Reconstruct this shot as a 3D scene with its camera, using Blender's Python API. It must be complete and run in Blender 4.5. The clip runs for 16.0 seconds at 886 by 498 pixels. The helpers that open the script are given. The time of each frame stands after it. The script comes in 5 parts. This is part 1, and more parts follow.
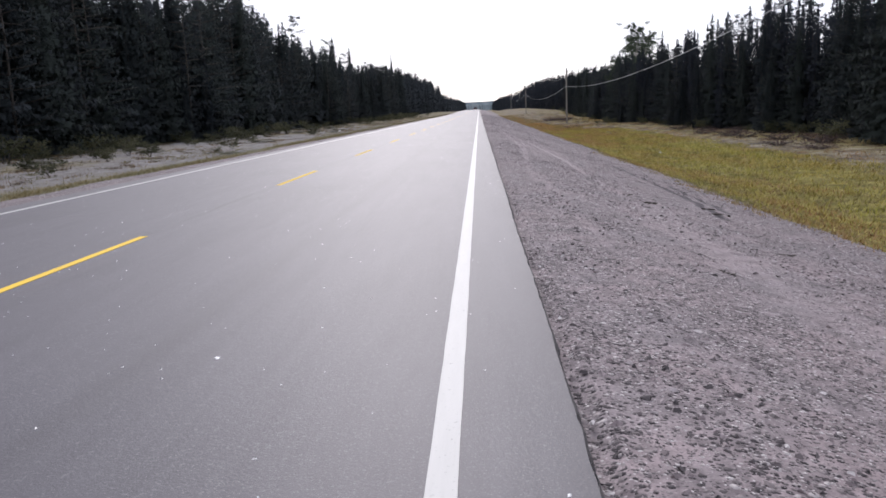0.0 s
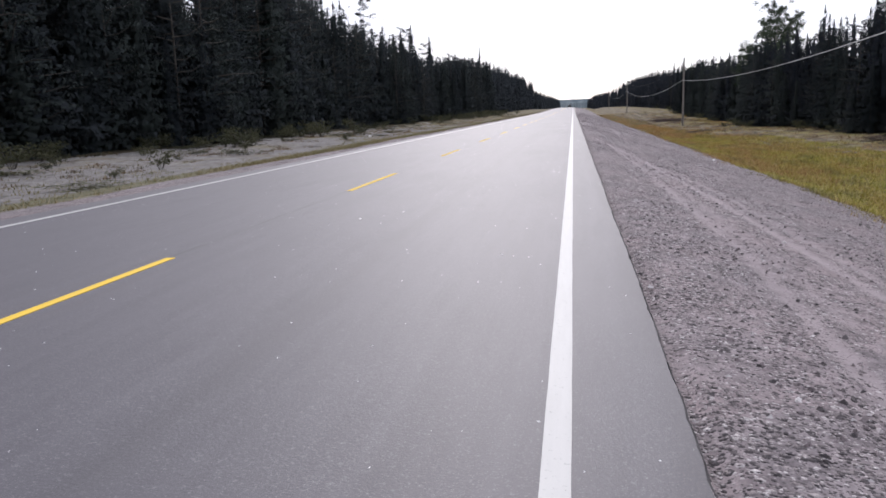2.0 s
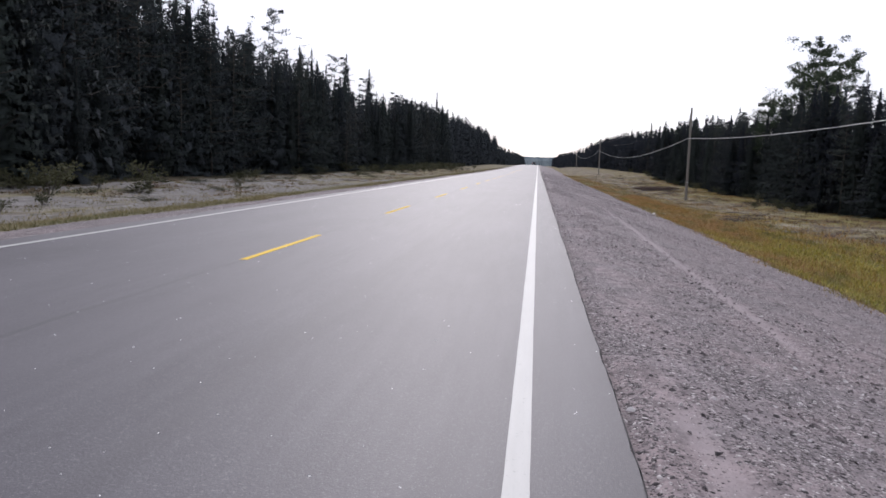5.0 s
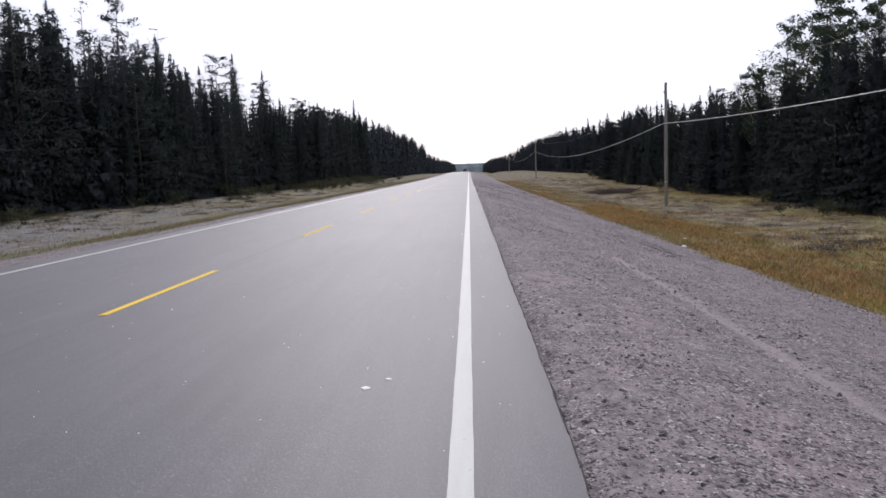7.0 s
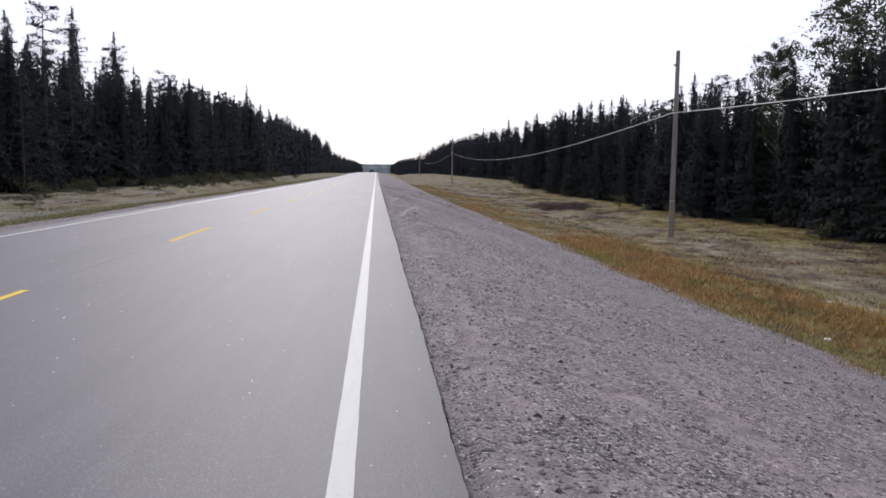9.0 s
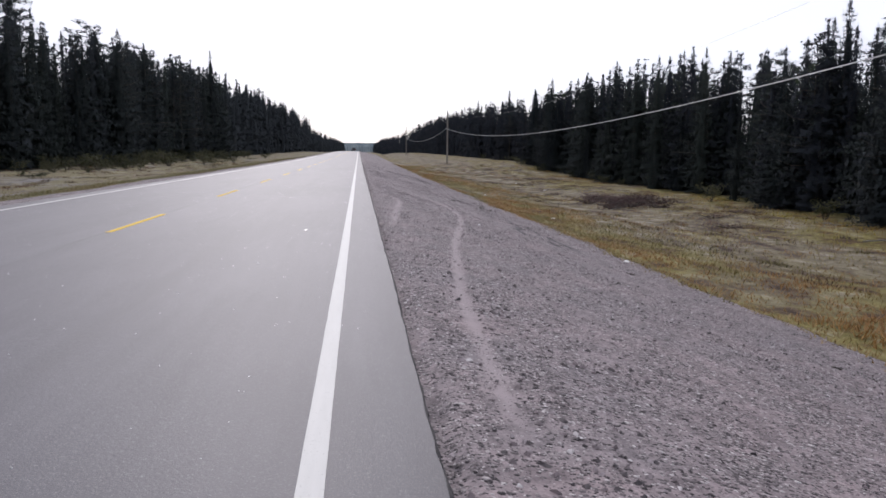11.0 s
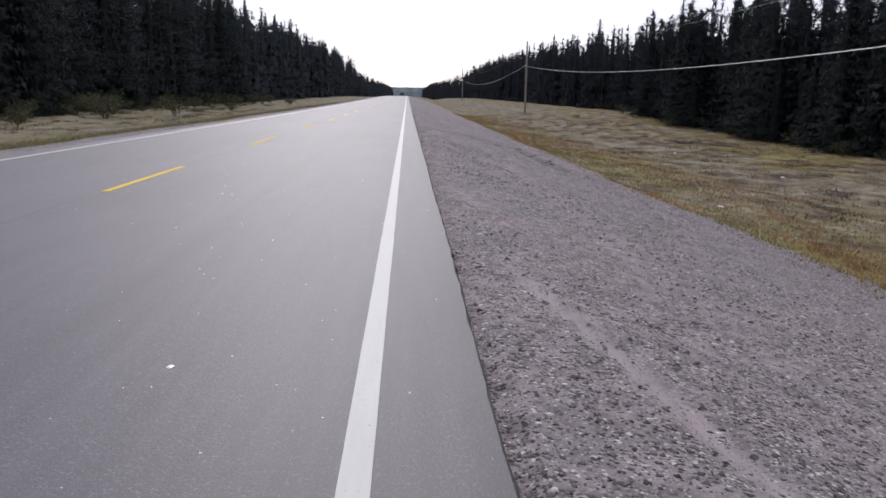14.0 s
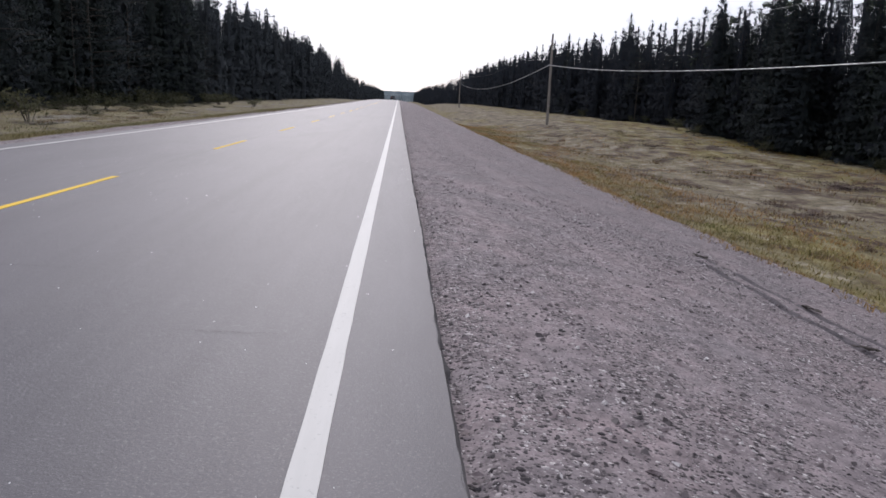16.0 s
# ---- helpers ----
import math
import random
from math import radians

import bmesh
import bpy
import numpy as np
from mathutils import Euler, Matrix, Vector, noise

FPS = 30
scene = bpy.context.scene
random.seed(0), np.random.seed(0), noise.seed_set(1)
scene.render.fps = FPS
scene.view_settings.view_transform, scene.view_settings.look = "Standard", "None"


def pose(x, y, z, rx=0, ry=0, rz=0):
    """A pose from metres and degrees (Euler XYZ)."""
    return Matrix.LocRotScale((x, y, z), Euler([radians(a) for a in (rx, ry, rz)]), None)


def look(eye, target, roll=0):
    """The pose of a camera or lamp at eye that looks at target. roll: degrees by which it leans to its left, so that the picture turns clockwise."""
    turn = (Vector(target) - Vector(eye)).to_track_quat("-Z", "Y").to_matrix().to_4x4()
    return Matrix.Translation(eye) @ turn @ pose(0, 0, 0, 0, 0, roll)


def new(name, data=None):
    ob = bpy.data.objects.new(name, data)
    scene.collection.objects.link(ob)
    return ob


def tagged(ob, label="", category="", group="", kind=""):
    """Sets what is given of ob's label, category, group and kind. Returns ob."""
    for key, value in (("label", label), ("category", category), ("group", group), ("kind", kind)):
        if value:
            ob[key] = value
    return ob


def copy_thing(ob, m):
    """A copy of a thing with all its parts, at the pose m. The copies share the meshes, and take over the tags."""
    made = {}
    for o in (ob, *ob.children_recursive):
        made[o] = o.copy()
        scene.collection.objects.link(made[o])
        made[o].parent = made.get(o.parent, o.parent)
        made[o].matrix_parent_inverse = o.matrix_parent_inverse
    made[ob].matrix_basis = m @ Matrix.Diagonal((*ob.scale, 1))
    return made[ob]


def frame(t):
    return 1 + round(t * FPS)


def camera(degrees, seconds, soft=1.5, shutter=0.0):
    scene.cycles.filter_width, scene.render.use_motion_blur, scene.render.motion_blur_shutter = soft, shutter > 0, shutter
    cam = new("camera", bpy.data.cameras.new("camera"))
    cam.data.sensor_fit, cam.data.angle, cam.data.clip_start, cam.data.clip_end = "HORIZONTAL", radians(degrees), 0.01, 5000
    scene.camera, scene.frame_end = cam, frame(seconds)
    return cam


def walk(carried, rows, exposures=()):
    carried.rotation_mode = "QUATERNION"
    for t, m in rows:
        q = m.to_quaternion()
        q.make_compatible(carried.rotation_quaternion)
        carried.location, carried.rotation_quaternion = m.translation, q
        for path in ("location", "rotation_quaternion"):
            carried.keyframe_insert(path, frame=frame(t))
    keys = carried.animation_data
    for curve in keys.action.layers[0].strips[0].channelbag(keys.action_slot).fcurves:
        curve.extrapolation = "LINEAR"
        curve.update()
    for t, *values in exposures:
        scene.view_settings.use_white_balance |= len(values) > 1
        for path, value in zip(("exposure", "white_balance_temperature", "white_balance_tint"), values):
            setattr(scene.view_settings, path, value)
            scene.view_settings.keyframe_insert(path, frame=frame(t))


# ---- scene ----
EXPOSURE, KELVIN, TINT = -0.43, 6200, 18
cam = camera(60.53, 16.0, soft=1.65)
# seconds, x, y, z of the eye, yaw, pitch, roll
ROWS = [
    (0, 0.164, -2.853, 1.225, 2.66, -10.34, 2.41),
    (0.2, 0.155, -1.073, 1.234, 3.84, -9.66, 2.49),
    (0.5, 0.147, 2.280, 1.224, 4.93, -9.40, 1.87),
    (0.8, 0.146, 5.419, 1.223, 5.98, -10.73, 1.21),
    (1, 0.117, 7.112, 1.213, 5.80, -10.30, 0.74),
    (1.2, 0.102, 8.966, 1.241, 7.12, -10.16, 1.93),
    (1.5, 0.080, 11.958, 1.251, 7.46, -9.55, 0.88),
    (1.8, 0.077, 14.945, 1.249, 8.23, -9.63, 1.65),
    (2, 0.060, 16.668, 1.242, 9.57, -10.31, 1.80),
    (2.2, 0.067, 18.567, 1.251, 10.20, -10.79, 1.17),
    (2.5, 0.057, 21.396, 1.243, 9.94, -10.25, 2.20),
    (2.8, 0.067, 24.226, 1.247, 9.27, -11.30, 2.46),
    (3, 0.081, 26.338, 1.236, 8.81, -11.62, 2.67),
    (3.2, 0.073, 28.528, 1.250, 8.94, -9.37, 1.46),
    (3.5, 0.066, 31.479, 1.259, 8.46, -7.31, 0.11),
    (3.7, 0.059, 33.420, 1.267, 7.94, -7.75, -1.44),
    (5.8, 0.022, 54.127, 1.293, 5.90, -5.95, -0.80),
    (6, 0.021, 56.089, 1.288, 5.41, -7.23, 0.23),
    (6.3, 0.042, 58.994, 1.305, 4.31, -6.83, 1.23),
    (6.5, 0.049, 60.894, 1.303, 3.56, -9.19, 5.28),
    (6.7, 0.059, 62.957, 1.303, 2.77, -7.54, 5.52),
    (7, 0.073, 65.760, 1.286, 1.94, -5.81, 1.98),
    (7.3, 0.077, 68.692, 1.292, 1.65, -6.11, -0.05),
    (7.5, 0.094, 70.672, 1.289, 0.30, -5.88, 0.75),
    (7.8, 0.094, 73.658, 1.303, -1.26, -4.76, 0.02),
    (8, 0.102, 75.651, 1.314, -1.86, -5.00, 0.53),
    (8.3, 0.121, 78.731, 1.309, -3.78, -5.10, 0.37),
    (8.5, 0.124, 80.620, 1.304, -4.24, -4.89, -0.35),
    (8.7, 0.131, 82.674, 1.297, -4.55, -5.18, -0.50),
    (10.8, 0.189, 103.599, 1.269, -7.08, -7.35, -0.81),
    (11, 0.184, 105.648, 1.266, -6.30, -7.32, -0.67),
    (11.2, 0.184, 107.329, 1.274, -5.19, -9.32, -0.29),
    (11.5, 0.197, 110.434, 1.290, -4.62, -9.39, -1.68),
    (11.8, 0.220, 113.259, 1.287, -4.26, -10.29, -2.71),
    (12, 0.205, 115.155, 1.290, -3.28, -10.98, -2.46),
    (12.2, 0.214, 117.096, 1.293, -2.57, -11.51, -1.82),
    (12.5, 0.197, 119.958, 1.310, -1.85, -12.12, -2.12),
    (12.8, 0.199, 122.940, 1.274, -1.91, -12.14, -3.57),
    (13, 0.196, 124.767, 1.256, -3.46, -12.81, -2.31),
    (13.3, 0.188, 127.520, 1.241, -3.43, -11.35, -0.27),
    (13.5, 0.173, 129.647, 1.235, -2.98, -10.93, -1.42),
    (13.8, 0.178, 132.765, 1.225, -2.83, -11.15, -0.84),
    (14, 0.161, 134.589, 1.227, -2.65, -11.40, -0.95),
    (14.3, 0.198, 137.559, 1.214, -3.70, -12.90, -1.68),
    (14.5, 0.189, 139.479, 1.209, -3.68, -13.80, -1.51),
    (14.7, 0.216, 141.419, 1.205, -3.70, -12.75, -1.45),
    (15, 0.213, 144.472, 1.212, -3.40, -11.48, -2.20),
    (15.2, 0.238, 146.385, 1.214, -3.51, -11.95, -0.48),
    (15.5, 0.238, 149.518, 1.222, -3.46, -10.27, -0.79),
    (15.8, 0.280, 152.458, 1.212, -3.11, -9.85, -0.37),
    (16, 0.267, 154.543, 1.204, -3.30, -11.01, -2.42),
]
walk(cam, [(t, pose(x, y, z, 90 + pitch, roll, yaw)) for t, x, y, z, yaw, pitch, roll in ROWS], [(t, EXPOSURE + e, KELVIN, TINT) for t, e in ((0.0, 0.2), (3.5, 0.15), (7.0, -0.05), (8.5, -0.02), (11.0, -0.04), (12.5, -0.1), (16.0, -0.1))])

# ---- light ----
SUN_ELEVATION, SUN_AZIMUTH = radians(34), radians(-6)   # azimuth from straight ahead (+y), towards the right
world = bpy.data.worlds.new("sky")
scene.world = world
world.use_nodes = True
wn = world.node_tree.nodes
sky = wn.new("ShaderNodeTexSky")
sky.sky_type = "NISHITA"
sky.sun_disc = False
sky.sun_elevation = SUN_ELEVATION
sky.sun_rotation = SUN_AZIMUTH
sky.air_density, sky.dust_density, sky.ozone_density = 0.8, 0.8, 1.0
wn["Background"].inputs["Strength"].default_value = 0.15
veil = wn.new("ShaderNodeMix")   # even near-white added over the whole sky, which also lifts the ambient light
veil.data_type = "RGBA"
veil.inputs[0].default_value = 0.75
veil.inputs[7].default_value = (10.5, 10.6, 10.8, 1)
world.node_tree.links.new(sky.outputs["Color"], veil.inputs[6])
world.node_tree.links.new(veil.outputs[2], wn["Background"].inputs["Color"])
sun = new("sun", bpy.data.lights.new("sun", "SUN"))
sun.data.energy, sun.data.angle, sun.data.color = 2.0, radians(0.8), (1.0, 0.95, 0.88)
sun_way = Vector((math.sin(SUN_AZIMUTH) * math.cos(SUN_ELEVATION), math.cos(SUN_AZIMUTH) * math.cos(SUN_ELEVATION), math.sin(SUN_ELEVATION)))
sun.matrix_world = look(sun_way * 200, (0, 0, 0))

# ---- materials ----


def material(name, rough=0.8, spec=0.3):
    m = bpy.data.materials.new(name)
    m.use_nodes = True
    b = m.node_tree.nodes["Principled BSDF"]
    b.inputs["Roughness"].default_value = rough
    b.inputs["Specular IOR Level"].default_value = spec
    return m, m.node_tree.nodes, m.node_tree.links, b


def coords(n, l, scale=(1, 1, 1)):
    tc, mp = n.new("ShaderNodeTexCoord"), n.new("ShaderNodeMapping")
    mp.inputs["Scale"].default_value = scale
    l.new(tc.outputs["Object"], mp.inputs["Vector"])
    return mp.outputs["Vector"]


def noise_tex(n, l, vec, scale, detail=4.0, rough=0.6):
    t = n.new("ShaderNodeTexNoise")
    t.inputs["Scale"].default_value, t.inputs["Detail"].default_value, t.inputs["Roughness"].default_value = scale, detail, rough
    if vec is not None:
        l.new(vec, t.inputs["Vector"])
    return t.outputs["Fac"]


def ramp(n, l, fac, stops):
    r = n.new("ShaderNodeValToRGB")
    while len(r.color_ramp.elements) < len(stops):
        r.color_ramp.elements.new(0.5)
    for e, (p, c) in zip(r.color_ramp.elements, stops):
        e.position, e.color = p, (*c, 1) if len(c) == 3 else c
    l.new(fac, r.inputs["Fac"])
    return r.outputs["Color"]


def mix(n, l, fac, a, b, kind="MIX"):
    m = n.new("ShaderNodeMix")
    m.data_type, m.blend_type = "RGBA", kind
    for sock, v in ((m.inputs[0], fac), (m.inputs[6], a), (m.inputs[7], b)):
        if isinstance(v, (int, float)):
            sock.default_value = v
        elif isinstance(v, tuple):
            sock.default_value = (*v, 1)
        else:
            l.new(v, sock)
    return m.outputs[2]


def math_node(n, l, op, a, b=0.0, c=0.0):
    m = n.new("ShaderNodeMath")
    m.operation = op
    for sock, v in zip(m.inputs, (a, b, c)):
        if isinstance(v, (int, float)):
            sock.default_value = v
        else:
            l.new(v, sock)
    return m.outputs[0]


def bump(n, l, b, height, strength=0.4, distance=0.01):
    k = n.new("ShaderNodeBump")
    k.inputs["Strength"].default_value, k.inputs["Distance"].default_value = strength, distance
    l.new(height, k.inputs["Height"])
    l.new(k.outputs["Normal"], b.inputs["Normal"])


def separate_x(n, l, vec):
    s = n.new("ShaderNodeSeparateXYZ")
    l.new(vec, s.inputs[0])
    return s.outputs


def asphalt_material():
    m, n, l, b = material("asphalt", 0.66, 0.5)
    v = coords(n, l)
    grain = noise_tex(n, l, v, 70, 3, 0.7)
    flecks = noise_tex(n, l, v, 130, 1, 0.5)
    patch = noise_tex(n, l, coords(n, l, (1.2, 0.12, 1)), 0.9, 4)
    fine = noise_tex(n, l, coords(n, l, (5, 0.35, 1)), 1.5, 5)
    col = ramp(n, l, grain, [(0.3, (0.055, 0.053, 0.063)), (0.55, (0.086, 0.081, 0.096)), (0.75, (0.133, 0.129, 0.146))])
    col = mix(n, l, 0.35, col, ramp(n, l, patch, [(0.3, (0.059, 0.057, 0.066)), (0.7, (0.112, 0.110, 0.122))]))
    col = mix(n, l, 0.25, col, ramp(n, l, fine, [(0.35, (0.057, 0.055, 0.063)), (0.65, (0.111, 0.108, 0.119))]))
    col = mix(n, l, ramp(n, l, flecks, [(0.62, (0, 0, 0)), (0.74, (0.45, 0.45, 0.45))]), col, (0.299, 0.295, 0.299))
    chips = noise_tex(n, l, v, 48, 2, 0.6)
    col = mix(n, l, ramp(n, l, chips, [(0.6, (0, 0, 0)), (0.72, (0.35, 0.35, 0.35))]), col, (0.249, 0.245, 0.257))
    smudge = noise_tex(n, l, coords(n, l, (0.8, 0.3, 1)), 0.5, 5, 0.6)
    col = mix(n, l, 0.5, col, ramp(n, l, smudge, [(0.3, (0.62, 0.62, 0.64)), (0.5, (1, 1, 1))]), "MULTIPLY")
    for sx, sy, sr in ((-1.04, 147.1, 0.1), (-1.06, 144.8, 0.11), (-1.13, 26.5, 0.07)):   # old oil drips
        away = n.new("ShaderNodeVectorMath")
        away.operation = "DISTANCE"
        l.new(v, away.inputs[0])
        away.inputs[1].default_value = (sx, sy, 0.01)
        drip = math_node(n, l, "SUBTRACT", 1.0, math_node(n, l, "MULTIPLY", away.outputs["Value"], 0.6 / sr))
        drip = math_node(n, l, "ADD", drip, math_node(n, l, "SUBTRACT", noise_tex(n, l, v, 9, 4), 0.75))
        col = mix(n, l, ramp(n, l, drip, [(0.0, (0, 0, 0)), (0.35, (0.42, 0.42, 0.42))]), col, (0.05, 0.048, 0.053))
    # dark paving joint under the centre line, worn by traffic
    x = separate_x(n, l, v)[0]
    wob = noise_tex(n, l, coords(n, l, (1, 0.4, 1)), 1.1, 3)
    off = math_node(n, l, "ABSOLUTE", math_node(n, l, "ADD", math_node(n, l, "ADD", x, 3.52), math_node(n, l, "MULTIPLY", math_node(n, l, "SUBTRACT", wob, 0.5), 0.16)))
    joint = math_node(n, l, "MULTIPLY", math_node(n, l, "LESS_THAN", off, 0.035), ramp(n, l, wob, [(0.35, (0.1, 0.1, 0.1)), (0.6, (0.6, 0.6, 0.6))]))
    col = mix(n, l, joint, col, (0.05, 0.05, 0.055))
    # faint darker wheel path in the near lane
    sway = noise_tex(n, l, coords(n, l, (0, 0.03, 0)), 1.0, 2)
    path = math_node(n, l, "ABSOLUTE", math_node(n, l, "ADD", math_node(n, l, "ADD", x, 1.64), math_node(n, l, "MULTIPLY", math_node(n, l, "SUBTRACT", sway, 0.5), 0.5)))
    path = math_node(n, l, "MULTIPLY", path, math_node(n, l, "ADD", wob, 0.5))
    col = mix(n, l, ramp(n, l, path, [(0.02, (0.42, 0.42, 0.42)), (0.17, (0, 0, 0))]), col, (0.07, 0.067, 0.075))
    rim = math_node(n, l, "ADD", x, math_node(n, l, "MULTIPLY", math_node(n, l, "SUBTRACT", wob, 0.5), 0.25))
    col = mix(n, l, ramp(n, l, rim, [(0.36, (0, 0, 0)), (0.52, (0.6, 0.6, 0.6))]), col, (0.06, 0.055, 0.064))
    l.new(col, b.inputs["Base Color"])
    l.new(ramp(n, l, grain, [(0.3, (0.52, 0.52, 0.52)), (0.7, (0.65, 0.65, 0.65))]), b.inputs["Roughness"])
    bump(n, l, b, grain, 0.35, 0.006)
    return m


def paint_material(name, colour, dirt, rough=0.5, spec=0.5):
    m, n, l, b = material(name, rough, spec)
    v = coords(n, l)
    wear = noise_tex(n, l, v, 45, 4, 0.7)
    streak = noise_tex(n, l, coords(n, l, (9, 0.8, 1)), 2.0, 4)
    col = mix(n, l, ramp(n, l, streak, [(0.35, (0, 0, 0)), (0.8, (0.4, 0.4, 0.4))]), colour, dirt)
    col = mix(n, l, ramp(n, l, wear, [(0.62, (0, 0, 0)), (0.7, (0.75, 0.75, 0.75))]), col, (0.17, 0.17, 0.175))
    l.new(col, b.inputs["Base Color"])
    bump(n, l, b, wear, 0.25, 0.004)
    return m


def gravel_material():
    """Trodden dust with loose pebbles of two sizes, thicker in some places than in others."""
    m, n, l, b = material("gravel", 0.9, 0.2)
    v = coords(n, l)
    at = n.new("ShaderNodeAttribute")
    at.attribute_name = "wear"
    clump = noise_tex(n, l, coords(n, l, (1, 0.5, 1)), 2.4, 5, 0.65)
    loose = math_node(n, l, "SUBTRACT", math_node(n, l, "MULTIPLY", clump, 1.7), math_node(n, l, "ADD", math_node(n, l, "MULTIPLY", at.outputs["Fac"], 0.55), 0.12))
    dust = ramp(n, l, noise_tex(n, l, v, 60, 5, 0.75), [(0.3, (0.089, 0.08, 0.083)), (0.5, (0.204, 0.177, 0.183)), (0.7, (0.318, 0.282, 0.289))])
    tint = ramp(n, l, noise_tex(n, l, v, 0.9, 4), [(0.36, (0.182, 0.168, 0.178)), (0.64, (0.286, 0.23, 0.235))])
    col = mix(n, l, 0.45, dust, tint)
    clods = noise_tex(n, l, coords(n, l, (1, 0.7, 1)), 7, 4, 0.7)
    col = mix(n, l, 0.68, col, ramp(n, l, clods, [(0.36, (0.45, 0.44, 0.46)), (0.5, (1, 1, 1)), (0.64, (1.4, 1.38, 1.38))]), "MULTIPLY")
    height = None
    worn = ramp(n, l, math_node(n, l, "MULTIPLY", at.outputs["Fac"], math_node(n, l, "ADD", clump, 0.45)), [(0.25, (0, 0, 0)), (0.8, (0.8, 0.8, 0.8))])
    col = mix(n, l, worn, col, (0.315, 0.273, 0.28))
    for scale, cover in ((30, 0.95), (62, 1.0)):
        vor = n.new("ShaderNodeTexVoronoi")
        vor.inputs["Scale"].default_value = scale
        l.new(v, vor.inputs["Vector"])
        tone = n.new("ShaderNodeSeparateColor")
        l.new(vor.outputs["Color"], tone.inputs[0])
        size = math_node(n, l, "MULTIPLY", math_node(n, l, "MULTIPLY", tone.outputs[1], cover), loose)
        up = math_node(n, l, "SUBTRACT", size, vor.outputs["Distance"])
        here = math_node(n, l, "GREATER_THAN", up, 0.0)
        stones = ramp(n, l, tone.outputs[0], [(0.0, (0.035, 0.031, 0.035)), (0.28, (0.085, 0.076, 0.08)), (0.55, (0.19, 0.167, 0.172)), (0.85, (0.32, 0.288, 0.29)), (1.0, (0.55, 0.52, 0.52))])
        col = mix(n, l, here, col, stones)
        up = math_node(n, l, "MAXIMUM", up, 0.0)
        height = up if height is None else math_node(n, l, "ADD", height, math_node(n, l, "MULTIPLY", up, 0.5))
    dark = n.new("ShaderNodeAttribute")
    dark.attribute_name = "damp"
    torn = ramp(n, l, math_node(n, l, "MULTIPLY", dark.outputs["Fac"], math_node(n, l, "ADD", clods, clump)), [(0.3, (0, 0, 0)), (0.62, (0.85, 0.85, 0.85))])
    col = mix(n, l, torn, col, ramp(n, l, clods, [(0.35, (0.03, 0.028, 0.034)), (0.65, (0.1, 0.092, 0.102))]))
    l.new(col, b.inputs["Base Color"])
    bump(n, l, b, height, 1.0, 0.035)
    return m


